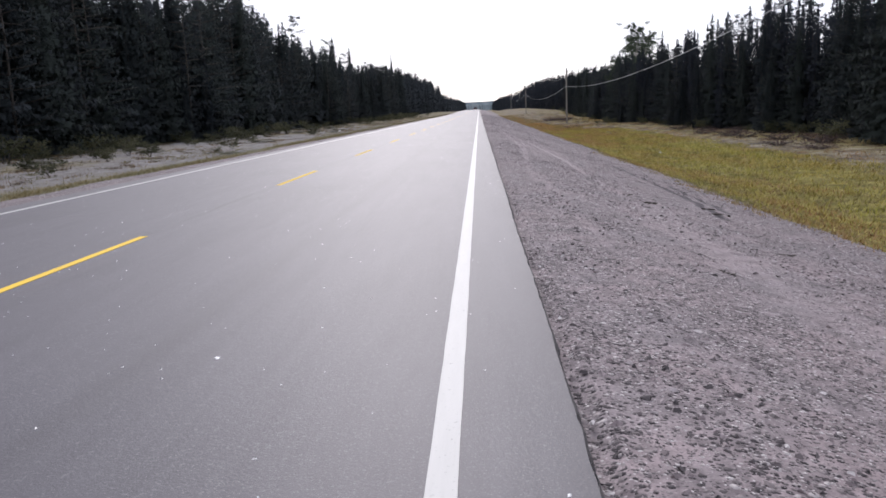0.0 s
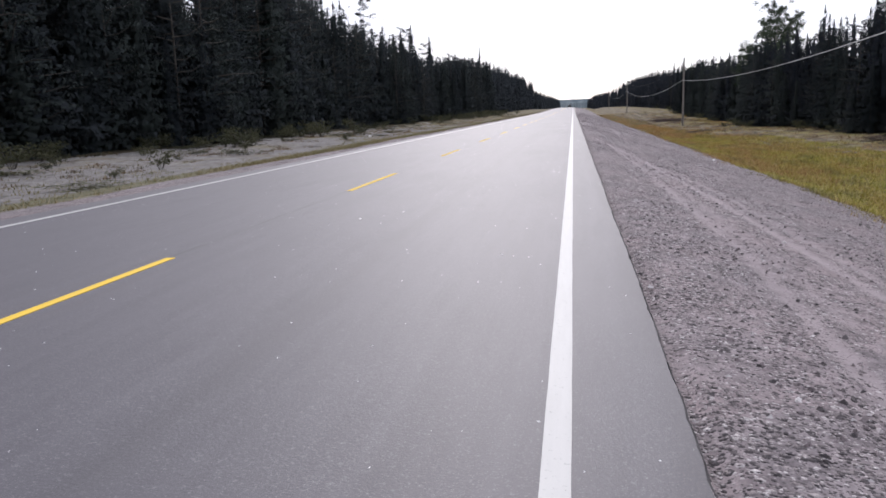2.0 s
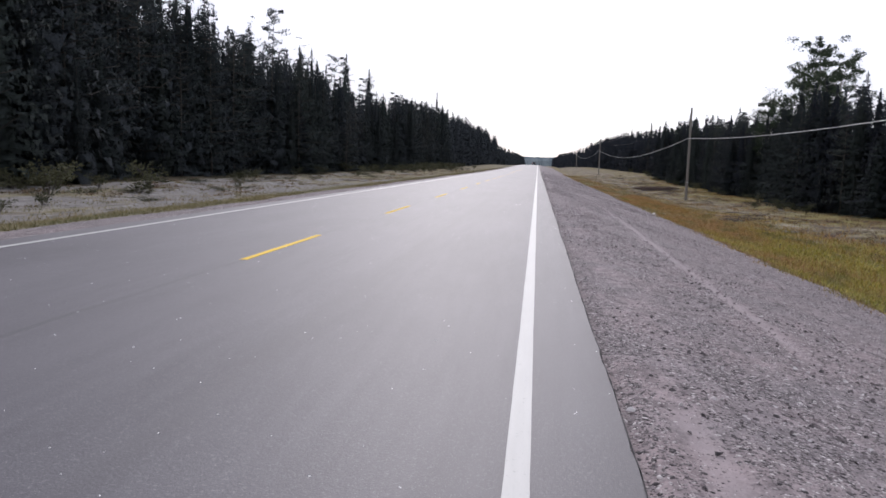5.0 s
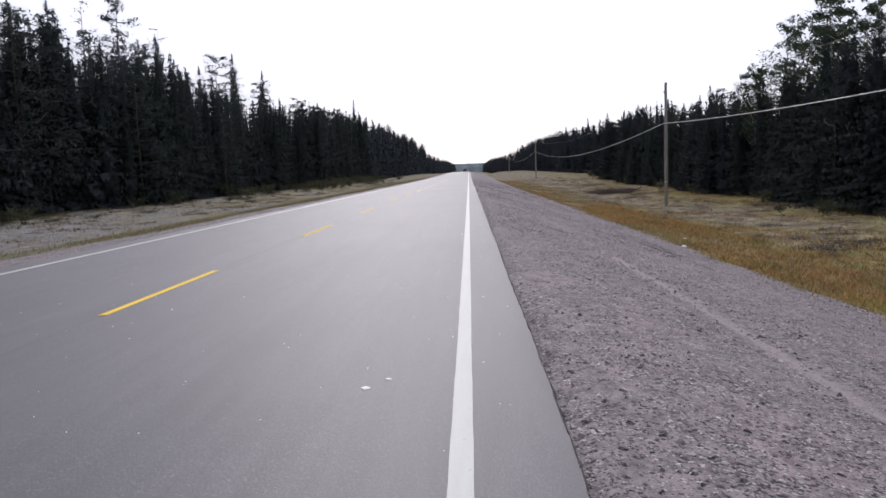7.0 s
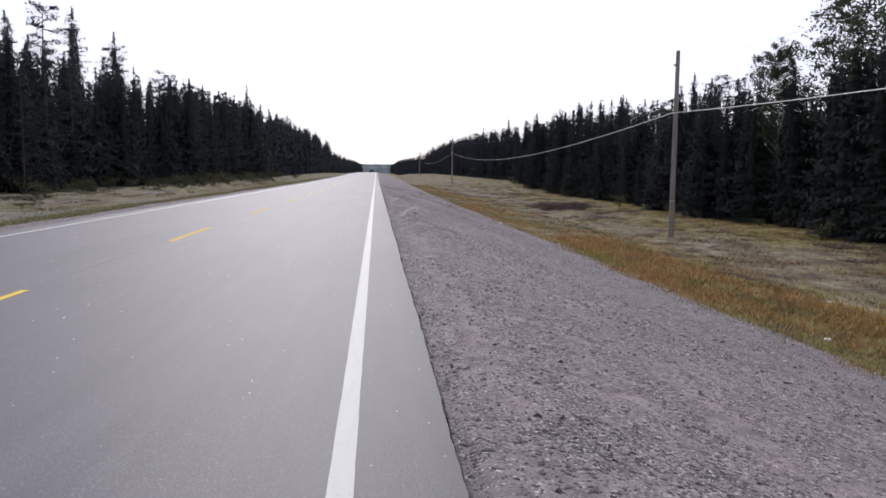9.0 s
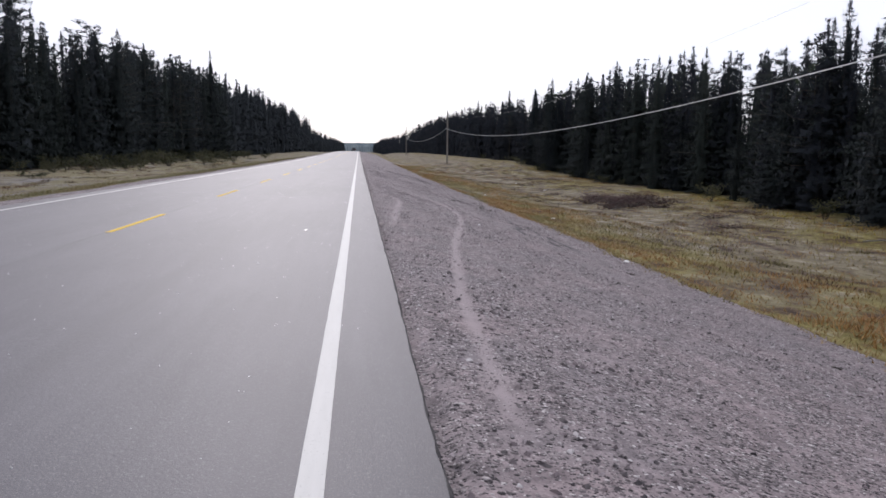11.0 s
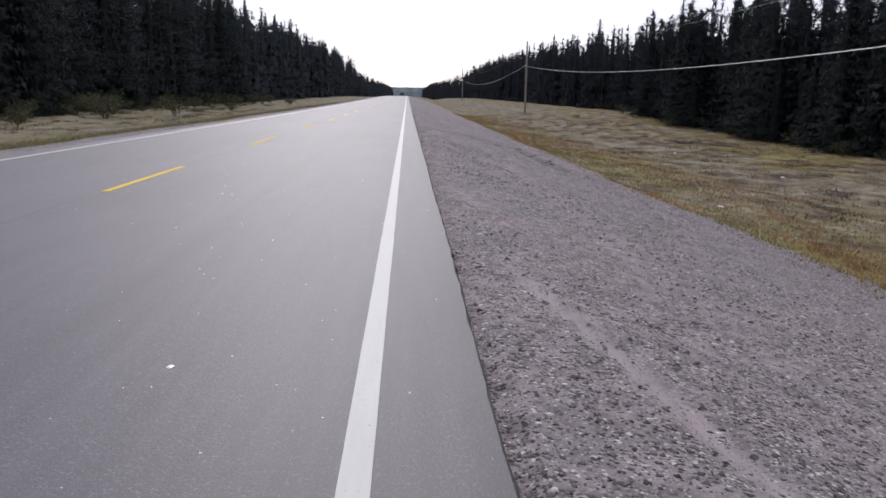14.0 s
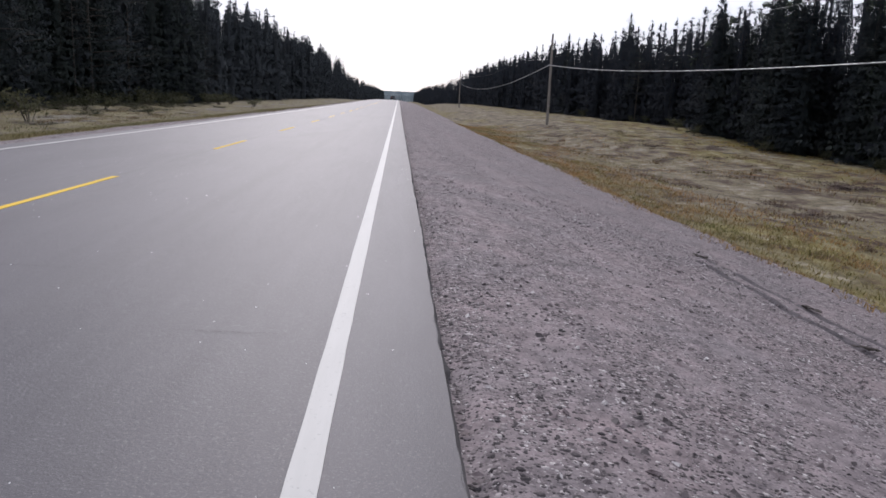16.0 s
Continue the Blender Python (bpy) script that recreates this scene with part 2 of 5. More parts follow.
def ground_material():
    m, n, l, b = material("verge_soil", 0.95, 0.1)
    v = coords(n, l)
    big = noise_tex(n, l, coords(n, l, (1, 0.5, 1)), 0.22, 5, 0.65)
    mid = noise_tex(n, l, coords(n, l, (1, 0.6, 1)), 1.1, 5, 0.65)
    fine = noise_tex(n, l, v, 9, 5, 0.7)
    coarse = noise_tex(n, l, v, 2.6, 6, 0.7)
    x = separate_x(n, l, v)[0]
    moss = ramp(n, l, mid, [(0.33, (0.05, 0.034, 0.028)), (0.43, (0.135, 0.092, 0.05)), (0.5, (0.19, 0.165, 0.06)), (0.58, (0.24, 0.21, 0.085)), (0.68, (0.31, 0.278, 0.19))])
    sand = ramp(n, l, mid, [(0.35, (0.075, 0.06, 0.055)), (0.47, (0.17, 0.148, 0.132)), (0.56, (0.23, 0.205, 0.185)), (0.68, (0.36, 0.33, 0.305))])
    heath = math_node(n, l, "MAXIMUM", math_node(n, l, "SUBTRACT", 1.0, math_node(n, l, "MULTIPLY", math_node(n, l, "ABSOLUTE", math_node(n, l, "SUBTRACT", x, 13.5)), 0.22)), 0.0)
    far_on = ramp(n, l, math_node(n, l, "MULTIPLY", separate_x(n, l, v)[1], 0.004), [(0.4, (0, 0, 0)), (0.6, (1, 1, 1))])
    bare_soil = math_node(n, l, "ADD", big, math_node(n, l, "SUBTRACT", math_node(n, l, "MULTIPLY", heath, 0.2), math_node(n, l, "SUBTRACT", 0.09, math_node(n, l, "MULTIPLY", far_on, 0.12))))
    right = mix(n, l, ramp(n, l, bare_soil, [(0.44, (0, 0, 0)), (0.62, (0.62, 0.62, 0.62))]), moss, sand)
    # fresh grass near the start of the walk
    meadow = math_node(n, l, "SUBTRACT", 1.25, math_node(n, l, "MULTIPLY", math_node(n, l, "ABSOLUTE", math_node(n, l, "SUBTRACT", x, 9.0)), 0.22))
    meadow = math_node(n, l, "MULTIPLY", meadow, math_node(n, l, "ADD", mid, 0.45))
    early = ramp(n, l, math_node(n, l, "MULTIPLY", separate_x(n, l, v)[1], 0.01), [(0.5, (1, 1, 1)), (0.8, (0, 0, 0))])
    meadow = math_node(n, l, "MULTIPLY", meadow, early)
    right = mix(n, l, ramp(n, l, meadow, [(0.2, (0, 0, 0)), (0.45, (0.9, 0.9, 0.9))]), right, ramp(n, l, coarse, [(0.35, (0.1, 0.09, 0.022)), (0.5, (0.2, 0.178, 0.045)), (0.66, (0.29, 0.25, 0.075))]))
    right = mix(n, l, 0.7, right, ramp(n, l, coarse, [(0.34, (0.5, 0.46, 0.46)), (0.48, (1, 1, 1)), (0.64, (1.25, 1.25, 1.2))]), "MULTIPLY")
    lichen = ramp(n, l, coarse, [(0.32, (0.07, 0.066, 0.056)), (0.45, (0.2, 0.192, 0.186)), (0.58, (0.268, 0.259, 0.254)), (0.7, (0.36, 0.35, 0.345))])
    big_left = math_node(n, l, "ADD", big, math_node(n, l, "MULTIPLY", far_on, 0.19))
    left = mix(n, l, ramp(n, l, big_left, [(0.5, (0, 0, 0)), (0.66, (0.7, 0.7, 0.7))]), lichen, moss)
    strip = math_node(n, l, "MAXIMUM", math_node(n, l, "SUBTRACT", 1.0, math_node(n, l, "MULTIPLY", math_node(n, l, "ABSOLUTE", math_node(n, l, "ADD", x, 10.6)), 0.5)), 0.0)
    strip = math_node(n, l, "MULTIPLY", strip, math_node(n, l, "ADD", big, 0.6))
    left = mix(n, l, ramp(n, l, strip, [(0.25, (0, 0, 0)), (0.6, (0.9, 0.9, 0.9))]), left, ramp(n, l, coarse, [(0.35, (0.078, 0.075, 0.04)), (0.5, (0.155, 0.148, 0.085)), (0.66, (0.235, 0.22, 0.14))]))
    side = ramp(n, l, math_node(n, l, "ADD", math_node(n, l, "MULTIPLY", x, 0.05), 0.7), [(0.45, (0, 0, 0)), (0.6, (1, 1, 1))])
    col = mix(n, l, side, left, right)
    litter = ramp(n, l, mid, [(0.3, (0.035, 0.03, 0.02)), (0.7, (0.09, 0.075, 0.045))])
    woods = math_node(n, l, "ADD", math_node(n, l, "ABSOLUTE", math_node(n, l, "ADD", x, -1.0)), math_node(n, l, "MULTIPLY", math_node(n, l, "SUBTRACT", big, 0.5), 7.0))
    col = mix(n, l, math_node(n, l, "GREATER_THAN", woods, 24.5), col, litter)
    col = mix(n, l, 0.45, col, ramp(n, l, fine, [(0.3, (0.3, 0.3, 0.3)), (0.7, (1, 1, 1))]), "MULTIPLY")
    l.new(col, b.inputs["Base Color"])
    bump(n, l, b, fine, 0.8, 0.06)
    return m


def leaf_material(name, dark, light, scale=0.6, translucent=0.25, holes=0.0, fineness=24):
    m, n, l, b = material(name, 0.85, 0.1)
    g = n.new("ShaderNodeNewGeometry")
    oi = n.new("ShaderNodeObjectInfo")
    tone = mix(n, l, 0.2, oi.outputs["Random"], g.outputs["Random Per Island"])
    v = coords(n, l)
    tone = mix(n, l, 0.55, tone, noise_tex(n, l, v, scale, 4))
    col = ramp(n, l, tone, [(0.25, dark), (0.75, light)])
    l.new(col, b.inputs["Base Color"])
    if translucent:
        t = n.new("ShaderNodeBsdfTranslucent")
        mx = n.new("ShaderNodeMixShader")
        mx.inputs[0].default_value = translucent
        l.new(col, t.inputs["Color"])
        l.new(b.outputs[0], mx.inputs[1])
        l.new(t.outputs[0], mx.inputs[2])
        l.new(mx.outputs[0], n["Material Output"].inputs["Surface"])
        if holes:
            # sprays of needles with gaps between them
            gaps = noise_tex(n, l, coords(n, l, (1, 1, 1.3)), fineness, 2, 0.6)
            cut = math_node(n, l, "LESS_THAN", gaps, holes)
            clear, mx2 = n.new("ShaderNodeBsdfTransparent"), n.new("ShaderNodeMixShader")
            l.new(cut, mx2.inputs[0])
            l.new(mx.outputs[0], mx2.inputs[1])
            l.new(clear.outputs[0], mx2.inputs[2])
            l.new(mx2.outputs[0], n["Material Output"].inputs["Surface"])
    return m


def grass_material(name, stops, rusty=0.9):
    m, n, l, b = material(name, 0.7, 0.2)
    v = coords(n, l)
    g = n.new("ShaderNodeNewGeometry")
    patch = noise_tex(n, l, coords(n, l, (0.45, 0.09, 0)), 1.0, 5, 0.65)
    col = ramp(n, l, g.outputs["Random Per Island"], stops)
    rust = ramp(n, l, g.outputs["Random Per Island"], [(0.0, (0.19, 0.1, 0.043)), (0.6, (0.33, 0.18, 0.072)), (1.0, (0.41, 0.28, 0.13))])
    col = mix(n, l, ramp(n, l, patch, [(0.4, (0, 0, 0)), (0.56, (rusty, rusty, rusty))]), col, rust)
    fresh = noise_tex(n, l, coords(n, l, (0.8, 0.25, 0)), 1.3, 4, 0.6)
    col = mix(n, l, ramp(n, l, fresh, [(0.52, (0, 0, 0)), (0.64, (0.7, 0.7, 0.7))]), col, ramp(n, l, g.outputs["Random Per Island"], [(0.0, (0.07, 0.075, 0.025)), (0.6, (0.14, 0.142, 0.045)), (1.0, (0.22, 0.21, 0.09))]))
    l.new(col, b.inputs["Base Color"])
    t = n.new("ShaderNodeBsdfTranslucent")
    mx = n.new("ShaderNodeMixShader")
    mx.inputs[0].default_value = 0.3
    l.new(col, t.inputs["Color"])
    l.new(b.outputs[0], mx.inputs[1])
    l.new(t.outputs[0], mx.inputs[2])
    l.new(mx.outputs[0], n["Material Output"].inputs["Surface"])
    return m


def noisy_material(name, a, c, scale, rough=0.85, stretch=(1, 1, 1), depth=0.01, spec=0.25, metal=0.0):
    m, n, l, b = material(name, rough, spec)
    b.inputs["Metallic"].default_value = metal
    f = noise_tex(n, l, coords(n, l, stretch), scale, 5, 0.65)
    g = n.new("ShaderNodeNewGeometry")
    tone = mix(n, l, 0.35, f, g.outputs["Random Per Island"])
    l.new(ramp(n, l, tone, [(0.3, a), (0.7, c)]), b.inputs["Base Color"])
    if depth:
        bump(n, l, b, f, 0.6, depth)
    return m


def plain_material(name, colour, rough=0.5, metal=0.0):
    m, n, l, b = material(name, rough, 0.5)
    b.inputs["Base Color"].default_value = (*colour, 1)
    b.inputs["Metallic"].default_value = metal
    return m


def stone_material():
    """Crushed stone: mostly grey to pink, some dark, a few nearly white."""
    m, n, l, b = material("crushed_stone", 0.75, 0.3)
    g = n.new("ShaderNodeNewGeometry")
    col = ramp(n, l, g.outputs["Random Per Island"], [(0.0, (0.055, 0.049, 0.053)), (0.25, (0.12, 0.106, 0.11)), (0.6, (0.23, 0.191, 0.2)), (0.88, (0.355, 0.31, 0.32)), (0.97, (0.62, 0.59, 0.59))])
    f = noise_tex(n, l, coords(n, l), 120, 3, 0.6)
    col = mix(n, l, 0.4, col, ramp(n, l, f, [(0.3, (0.4, 0.4, 0.4)), (0.7, (1, 1, 1))]), "MULTIPLY")
    l.new(col, b.inputs["Base Color"])
    return m


ASPHALT = asphalt_material()
WHITE_PAINT = paint_material("white_road_paint", (0.44, 0.445, 0.435), (0.33, 0.332, 0.325), 0.55)
YELLOW_PAINT = paint_material("yellow_road_paint", (0.78, 0.53, 0.06), (0.5, 0.38, 0.14), 0.8, 0.2)
GRAVEL = gravel_material()
GROUND = ground_material()
NEEDLES = leaf_material("spruce_needles", (0.023, 0.027, 0.036), (0.046, 0.054, 0.06), translucent=0.18, holes=0.46, fineness=30)
SPRAYS = leaf_material("spruce_sprays", (0.02, 0.025, 0.031), (0.043, 0.054, 0.049), translucent=0.18, holes=0.47, fineness=48)
PINE_NEEDLES = leaf_material("pine_needles", (0.025, 0.031, 0.037), (0.052, 0.064, 0.06))
ASPEN_LEAVES = leaf_material("aspen_leaves", (0.032, 0.047, 0.03), (0.07, 0.092, 0.055))
SHRUB_LEAVES = leaf_material("shrub_leaves", (0.04, 0.045, 0.026), (0.105, 0.106, 0.062))
RUST_LEAVES = leaf_material("rusty_twigs", (0.062, 0.042, 0.043), (0.125, 0.086, 0.082))
GRASS = grass_material("dry_grass", [(0.0, (0.12, 0.112, 0.046)), (0.45, (0.2, 0.172, 0.072)), (0.8, (0.265, 0.228, 0.105)), (1.0, (0.37, 0.335, 0.22))])
YELLOW_GRASS = grass_material("yellow_grass", [(0.0, (0.15, 0.145, 0.022)), (0.45, (0.28, 0.23, 0.035)), (0.8, (0.36, 0.25, 0.05)), (1.0, (0.42, 0.32, 0.12))])
MEADOW_GRASS = grass_material("meadow_grass", [(0.0, (0.2, 0.205, 0.034)), (0.45, (0.34, 0.32, 0.06)), (0.8, (0.43, 0.375, 0.1)), (1.0, (0.5, 0.45, 0.19))], 0.35)
RUST_GRASS = grass_material("rust_grass", [(0.0, (0.2, 0.105, 0.04)), (0.45, (0.33, 0.19, 0.06)), (0.8, (0.4, 0.24, 0.08)), (1.0, (0.45, 0.33, 0.15))])
OLIVE_GRASS = grass_material("olive_grass", [(0.0, (0.1, 0.1, 0.045)), (0.45, (0.165, 0.16, 0.08)), (0.8, (0.23, 0.215, 0.125)), (1.0, (0.32, 0.305, 0.21))], 0.25)
HEATH = grass_material("dark_heath", [(0.0, (0.045, 0.035, 0.03)), (0.5, (0.09, 0.068, 0.055)), (0.8, (0.12, 0.1, 0.06)), (1.0, (0.19, 0.15, 0.11))], 0.3)
BARK = noisy_material("bark", (0.035, 0.031, 0.028), (0.085, 0.076, 0.068), 14, 0.9, (1, 1, 0.25), 0.02)
PALE_BARK = noisy_material("pale_bark", (0.16, 0.155, 0.135), (0.34, 0.33, 0.29), 9, 0.85, (1, 1, 0.4), 0.01)
DEAD_WOOD = noisy_material("weathered_wood", (0.13, 0.12, 0.11), (0.26, 0.25, 0.235), 18, 0.85, (1, 1, 0.12), 0.008)
POLE_WOOD = noisy_material("grey_pole_wood", (0.12, 0.108, 0.098), (0.25, 0.232, 0.21), 22, 0.85, (1, 1, 0.06), 0.006)
STONE = stone_material()
CABLE = plain_material("grey_cable", (0.5, 0.51, 0.53), 0.35)
STEEL = plain_material("galvanised_steel", (0.45, 0.46, 0.47), 0.45, 0.9)
SCRAP = noisy_material("dark_scrap", (0.04, 0.035, 0.034), (0.1, 0.088, 0.082), 12, 0.85)
PAPER = noisy_material("white_litter_surface", (0.62, 0.62, 0.6), (0.82, 0.82, 0.8), 8, 0.6)
QUARTZ = plain_material("pale_grit", (0.85, 0.85, 0.85), 0.2)
CRACK = plain_material("dark_crack", (0.03, 0.03, 0.032), 0.9)
CAR_PAINT = plain_material("dark_car_paint", (0.015, 0.017, 0.022), 0.5)
CAR_GLASS = plain_material("dark_glass", (0.01, 0.012, 0.014), 0.35)


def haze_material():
    """Far woods: the bluer, brighter air before them is painted as colour and glow."""
    m, n, l, b = material("distant_wood_painted_haze", 1.0, 0.0)
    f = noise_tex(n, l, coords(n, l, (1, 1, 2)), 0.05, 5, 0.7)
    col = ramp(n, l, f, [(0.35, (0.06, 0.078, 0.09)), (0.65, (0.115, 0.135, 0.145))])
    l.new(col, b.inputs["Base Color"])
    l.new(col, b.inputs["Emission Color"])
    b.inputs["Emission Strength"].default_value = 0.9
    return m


HAZE = haze_material()
EDGE_STRIP = noisy_material("dark_edge_strip", (0.035, 0.033, 0.035), (0.11, 0.104, 0.107), 30, 0.9, (1, 1, 1), 0.004)
RUBBER = plain_material("tyre_rubber", (0.02, 0.02, 0.02), 0.8)
RED_LENS = plain_material("red_lens", (0.3, 0.02, 0.015), 0.25)

# ---- shape of the land ----
PROFILE_X = [-4000, -60, -25, -20, -16, -12, -9.5, -7.45, 0.5, 1.2, 2, 3, 4, 5, 6, 7, 8, 10, 15, 22, 60, 4000]
PROFILE_Z = [-0.4, -0.4, -0.4, -0.48, -0.55, -0.45, -0.2, -0.06, -0.06, -0.12, -0.28, -0.48, -0.7, -0.92, -1.12, -1.35, -1.42, -1.4, -1.25, -1.1, -1.0, -1.0]


def smooth(a, b, v):
    k = np.clip((np.asarray(v, float) - a) / (b - a), 0, 1)
    return k * k * (3 - 2 * k)


def rise(y):
    """The road climbs gently to a crest at 423 m and falls away behind it."""
    y = np.asarray(y, float)
    return 0.93 * smooth(150, 440, y) - 3.2 * smooth(430, 640, y) + 1.5 * smooth(700, 1200, y)


def bumps(x, y):
    return 0.5 * (np.sin(0.9 * x + 0.31 * y) + np.sin(0.43 * x - 0.57 * y + 1.3) * np.cos(0.23 * y + 0.5 * x) + 0.6 * np.sin(1.9 * x + 1.1 * y + 2.0))


def land(x, y):
    x, y = np.asarray(x, float), np.asarray(y, float)
    z = np.interp(x, PROFILE_X, PROFILE_Z) + rise(y)
    rough = smooth(8, 12, np.abs(x + 2.5)) * (1 - smooth(200, 800, np.abs(x)))
    z = z + 0.07 * rough * bumps(x, y)
    z = z - 0.35 * smooth(8.5, 13, x) * (1 - smooth(60, 120, x)) * smooth(85, 110, y) * (1 - smooth(205, 225, y))
    return z + 0.7 * smooth(9, 16, x) * (1 - smooth(60, 120, x)) * smooth(185, 222, y) * (1 - smooth(420, 470, y))


def road_z(x, y):
    return rise(y) + 0.02 * (1 - np.abs(np.asarray(x, float) + 3.45) / 3.45).clip(-0.2, 1)


# ---- mesh helpers ----


def mesh_from(name, verts, faces, mats, index=None, smooth_shade=False, normals=None):
    """A mesh from an (n, 3) array of places and an (m, 3 or 4) array of faces."""
    verts, faces = np.asarray(verts, np.float32), np.asarray(faces, np.int32)
    me = bpy.data.meshes.new(name)
    k = faces.shape[1]
    me.vertices.add(len(verts))
    me.vertices.foreach_set("co", verts.ravel())
    me.loops.add(faces.size)
    me.loops.foreach_set("vertex_index", faces.ravel())
    me.polygons.add(len(faces))
    me.polygons.foreach_set("loop_start", np.arange(0, faces.size, k, dtype=np.int32))
    if index is not None:
        me.polygons.foreach_set("material_index", np.asarray(index, np.int32))
    me.polygons.foreach_set("use_smooth", np.full(len(faces), smooth_shade))
    for mat in mats:
        me.materials.append(mat)
    me.update(calc_edges=True)
    me.validate()
    if normals is not None:
        me.polygons.foreach_set("use_smooth", np.ones(len(faces), bool))
        me.normals_split_custom_set_from_vertices(np.asarray(normals, np.float32))
    return me


def outward(V, F, up=0.35, keep=0.35):
    """Soft crown normals that point away from the stem; turns each face to suit them."""
    r = np.hypot(V[:, 0], V[:, 1])[:, None] + 1e-3
    N = np.concatenate([V[:, :2] / r, np.full((len(V), 1), up)], 1)
    g = np.cross(V[F[:, 1]] - V[F[:, 0]], V[F[:, 2]] - V[F[:, 0]])
    g /= np.linalg.norm(g, axis=1)[:, None] + 1e-9
    turn = (g * N[F].mean(1)).sum(1) < 0
    F = F.copy()
    F[turn] = F[turn][:, [0, 2, 1]]
    g[turn] *= -1
    own = np.zeros_like(V)
    for q in range(3):
        own[F[:, q]] = g
    N = N * (1 - keep) + own * keep
    return F, N / np.linalg.norm(N, axis=1)[:, None]


def grid_faces(rows, cols):
    i = np.arange(rows - 1)[:, None] * cols + np.arange(cols - 1)[None, :]
    return np.stack([i, i + 1, i + cols + 1, i + cols], -1).reshape(-1, 4)


def child(name, me, parent, label=""):
    ob = new(name, me)
    ob.parent = parent
    return tagged(ob, label) if label else ob


def part(name, bm, mat, parent, label=""):
    me = bpy.data.meshes.new(name)
    bm.to_mesh(me)
    bm.free()
    me.materials.append(mat)
    return child(name, me, parent, label)


def steps(*spans):
    """Joined spans (start, end, step)."""
    out = [np.arange(a, b, s) for a, b, s in spans]
    return np.concatenate(out + [[spans[-1][1]]])


# ---- ground, road, shoulders ----
gx = np.unique(np.concatenate([[-3500, -1500, -700, -350, -200, -120, -80], np.arange(-60, -26, 3.0), np.arange(-26, -7.4, 0.8), [-7.4, -7.2, 0.3, 0.45], np.arange(0.6, 26, 0.6), np.arange(26, 60, 3.0), [80, 120, 200, 350, 700, 1500, 3500]]))
gy = steps((-600, -60, 60), (-60, 240, 0.8), (240, 470, 3), (470, 1300, 20), (1300, 4200, 300))
X, Y = np.meshgrid(gx, gy)
Z = land(X, Y)
Z[(X > -7.3) & (X < 0.4)] -= 0.25
Z[(X > 0.4) & (X < 5.7)] -= 0.07
Z[(X < -7.3) & (X > -9.0)] -= 0.05
ground = new("ground", mesh_from("ground", np.stack([X, Y, Z], -1).reshape(-1, 3), grid_faces(len(gy), len(gx)), [GROUND], smooth_shade=True))
tagged(ground, "mossy sandy roadside ground with patchy dry vegetation", "ground", kind="structure")

ry = steps((-40, -4, 0.4), (-4, 175, 0.13), (175, 200, 0.4), (200, 470, 2), (470, 700, 10))
wob = 0.005 * np.sin(ry * 0.9) + 0.002 * np.sin(ry * 5.1 + 1) + 0.0015 * np.sin(ry * 11.3 + 2) + np.random.default_rng(5).normal(0, 0.0022, len(ry))
cols = []
for x0 in (-7.44, -7.43, -6.95, -5.2, -3.45, -1.7, -0.6, 0.2, 0.45, 0.515, 0.524, 0.528):
    x = np.full_like(ry, x0)
    if x0 > 0.5:
        x = x + wob
    if x0 < -7.4:
        x = x - wob
    z = road_z(x, ry)
    if x0 in (-7.44, 0.528):
        z = z - 0.3
    z = z - {0.524: 0.03}.get(x0, 0.0)
    cols.append(np.stack([x, ry, z], -1))
V = np.stack(cols, 1).reshape(-1, 3)
road = new("road", mesh_from("road", V, grid_faces(len(ry), len(cols)), [ASPHALT]))
tagged(road, "two-lane grey asphalt highway with worn sparkling surface", "road", kind="structure")

# narrow dark strip with ragged sides, laid along the asphalt's right edge
fray = np.random.default_rng(8).normal(0, 0.007, (2, len(ry)))
V = np.stack([np.stack([xx + wob, ry, road_z(xx, ry) + dz], -1) for xx, dz in ((0.516 + 0.5 * fray[0], 0.001), (0.527 + 0 * ry, -0.012), (0.538 + fray[1], -0.06))], 1).reshape(-1, 3)
child("asphalt_edge", mesh_from("asphalt_edge", V, grid_faces(len(ry), 3), [EDGE_STRIP]), road, "thin dark ragged strip along the edge of the asphalt")


def stripe(name, x, y0, y1, width, mat, ragged=0.004, label=""):
    y = np.linspace(y0, y1, max(2, int((y1 - y0) / 0.25)))
    e = 0.2 * ragged * (np.sin(y * 1.3 + x) + np.sin(y * 7.1) + np.random.default_rng(2).normal(0, 0.7, len(y)))
    c = [(x - width / 2 - e, -0.004), (x - width / 2 - e, 0.004), (x + width / 2 + e, 0.004), (x + width / 2 + e, -0.004)]
    V = np.stack([np.stack([xx, y, road_z(xx, y) + dz], -1) for xx, dz in c], 1).reshape(-1, 3)
    return child(name, mesh_from(name, V, grid_faces(len(y), 4), [mat]), road, label)


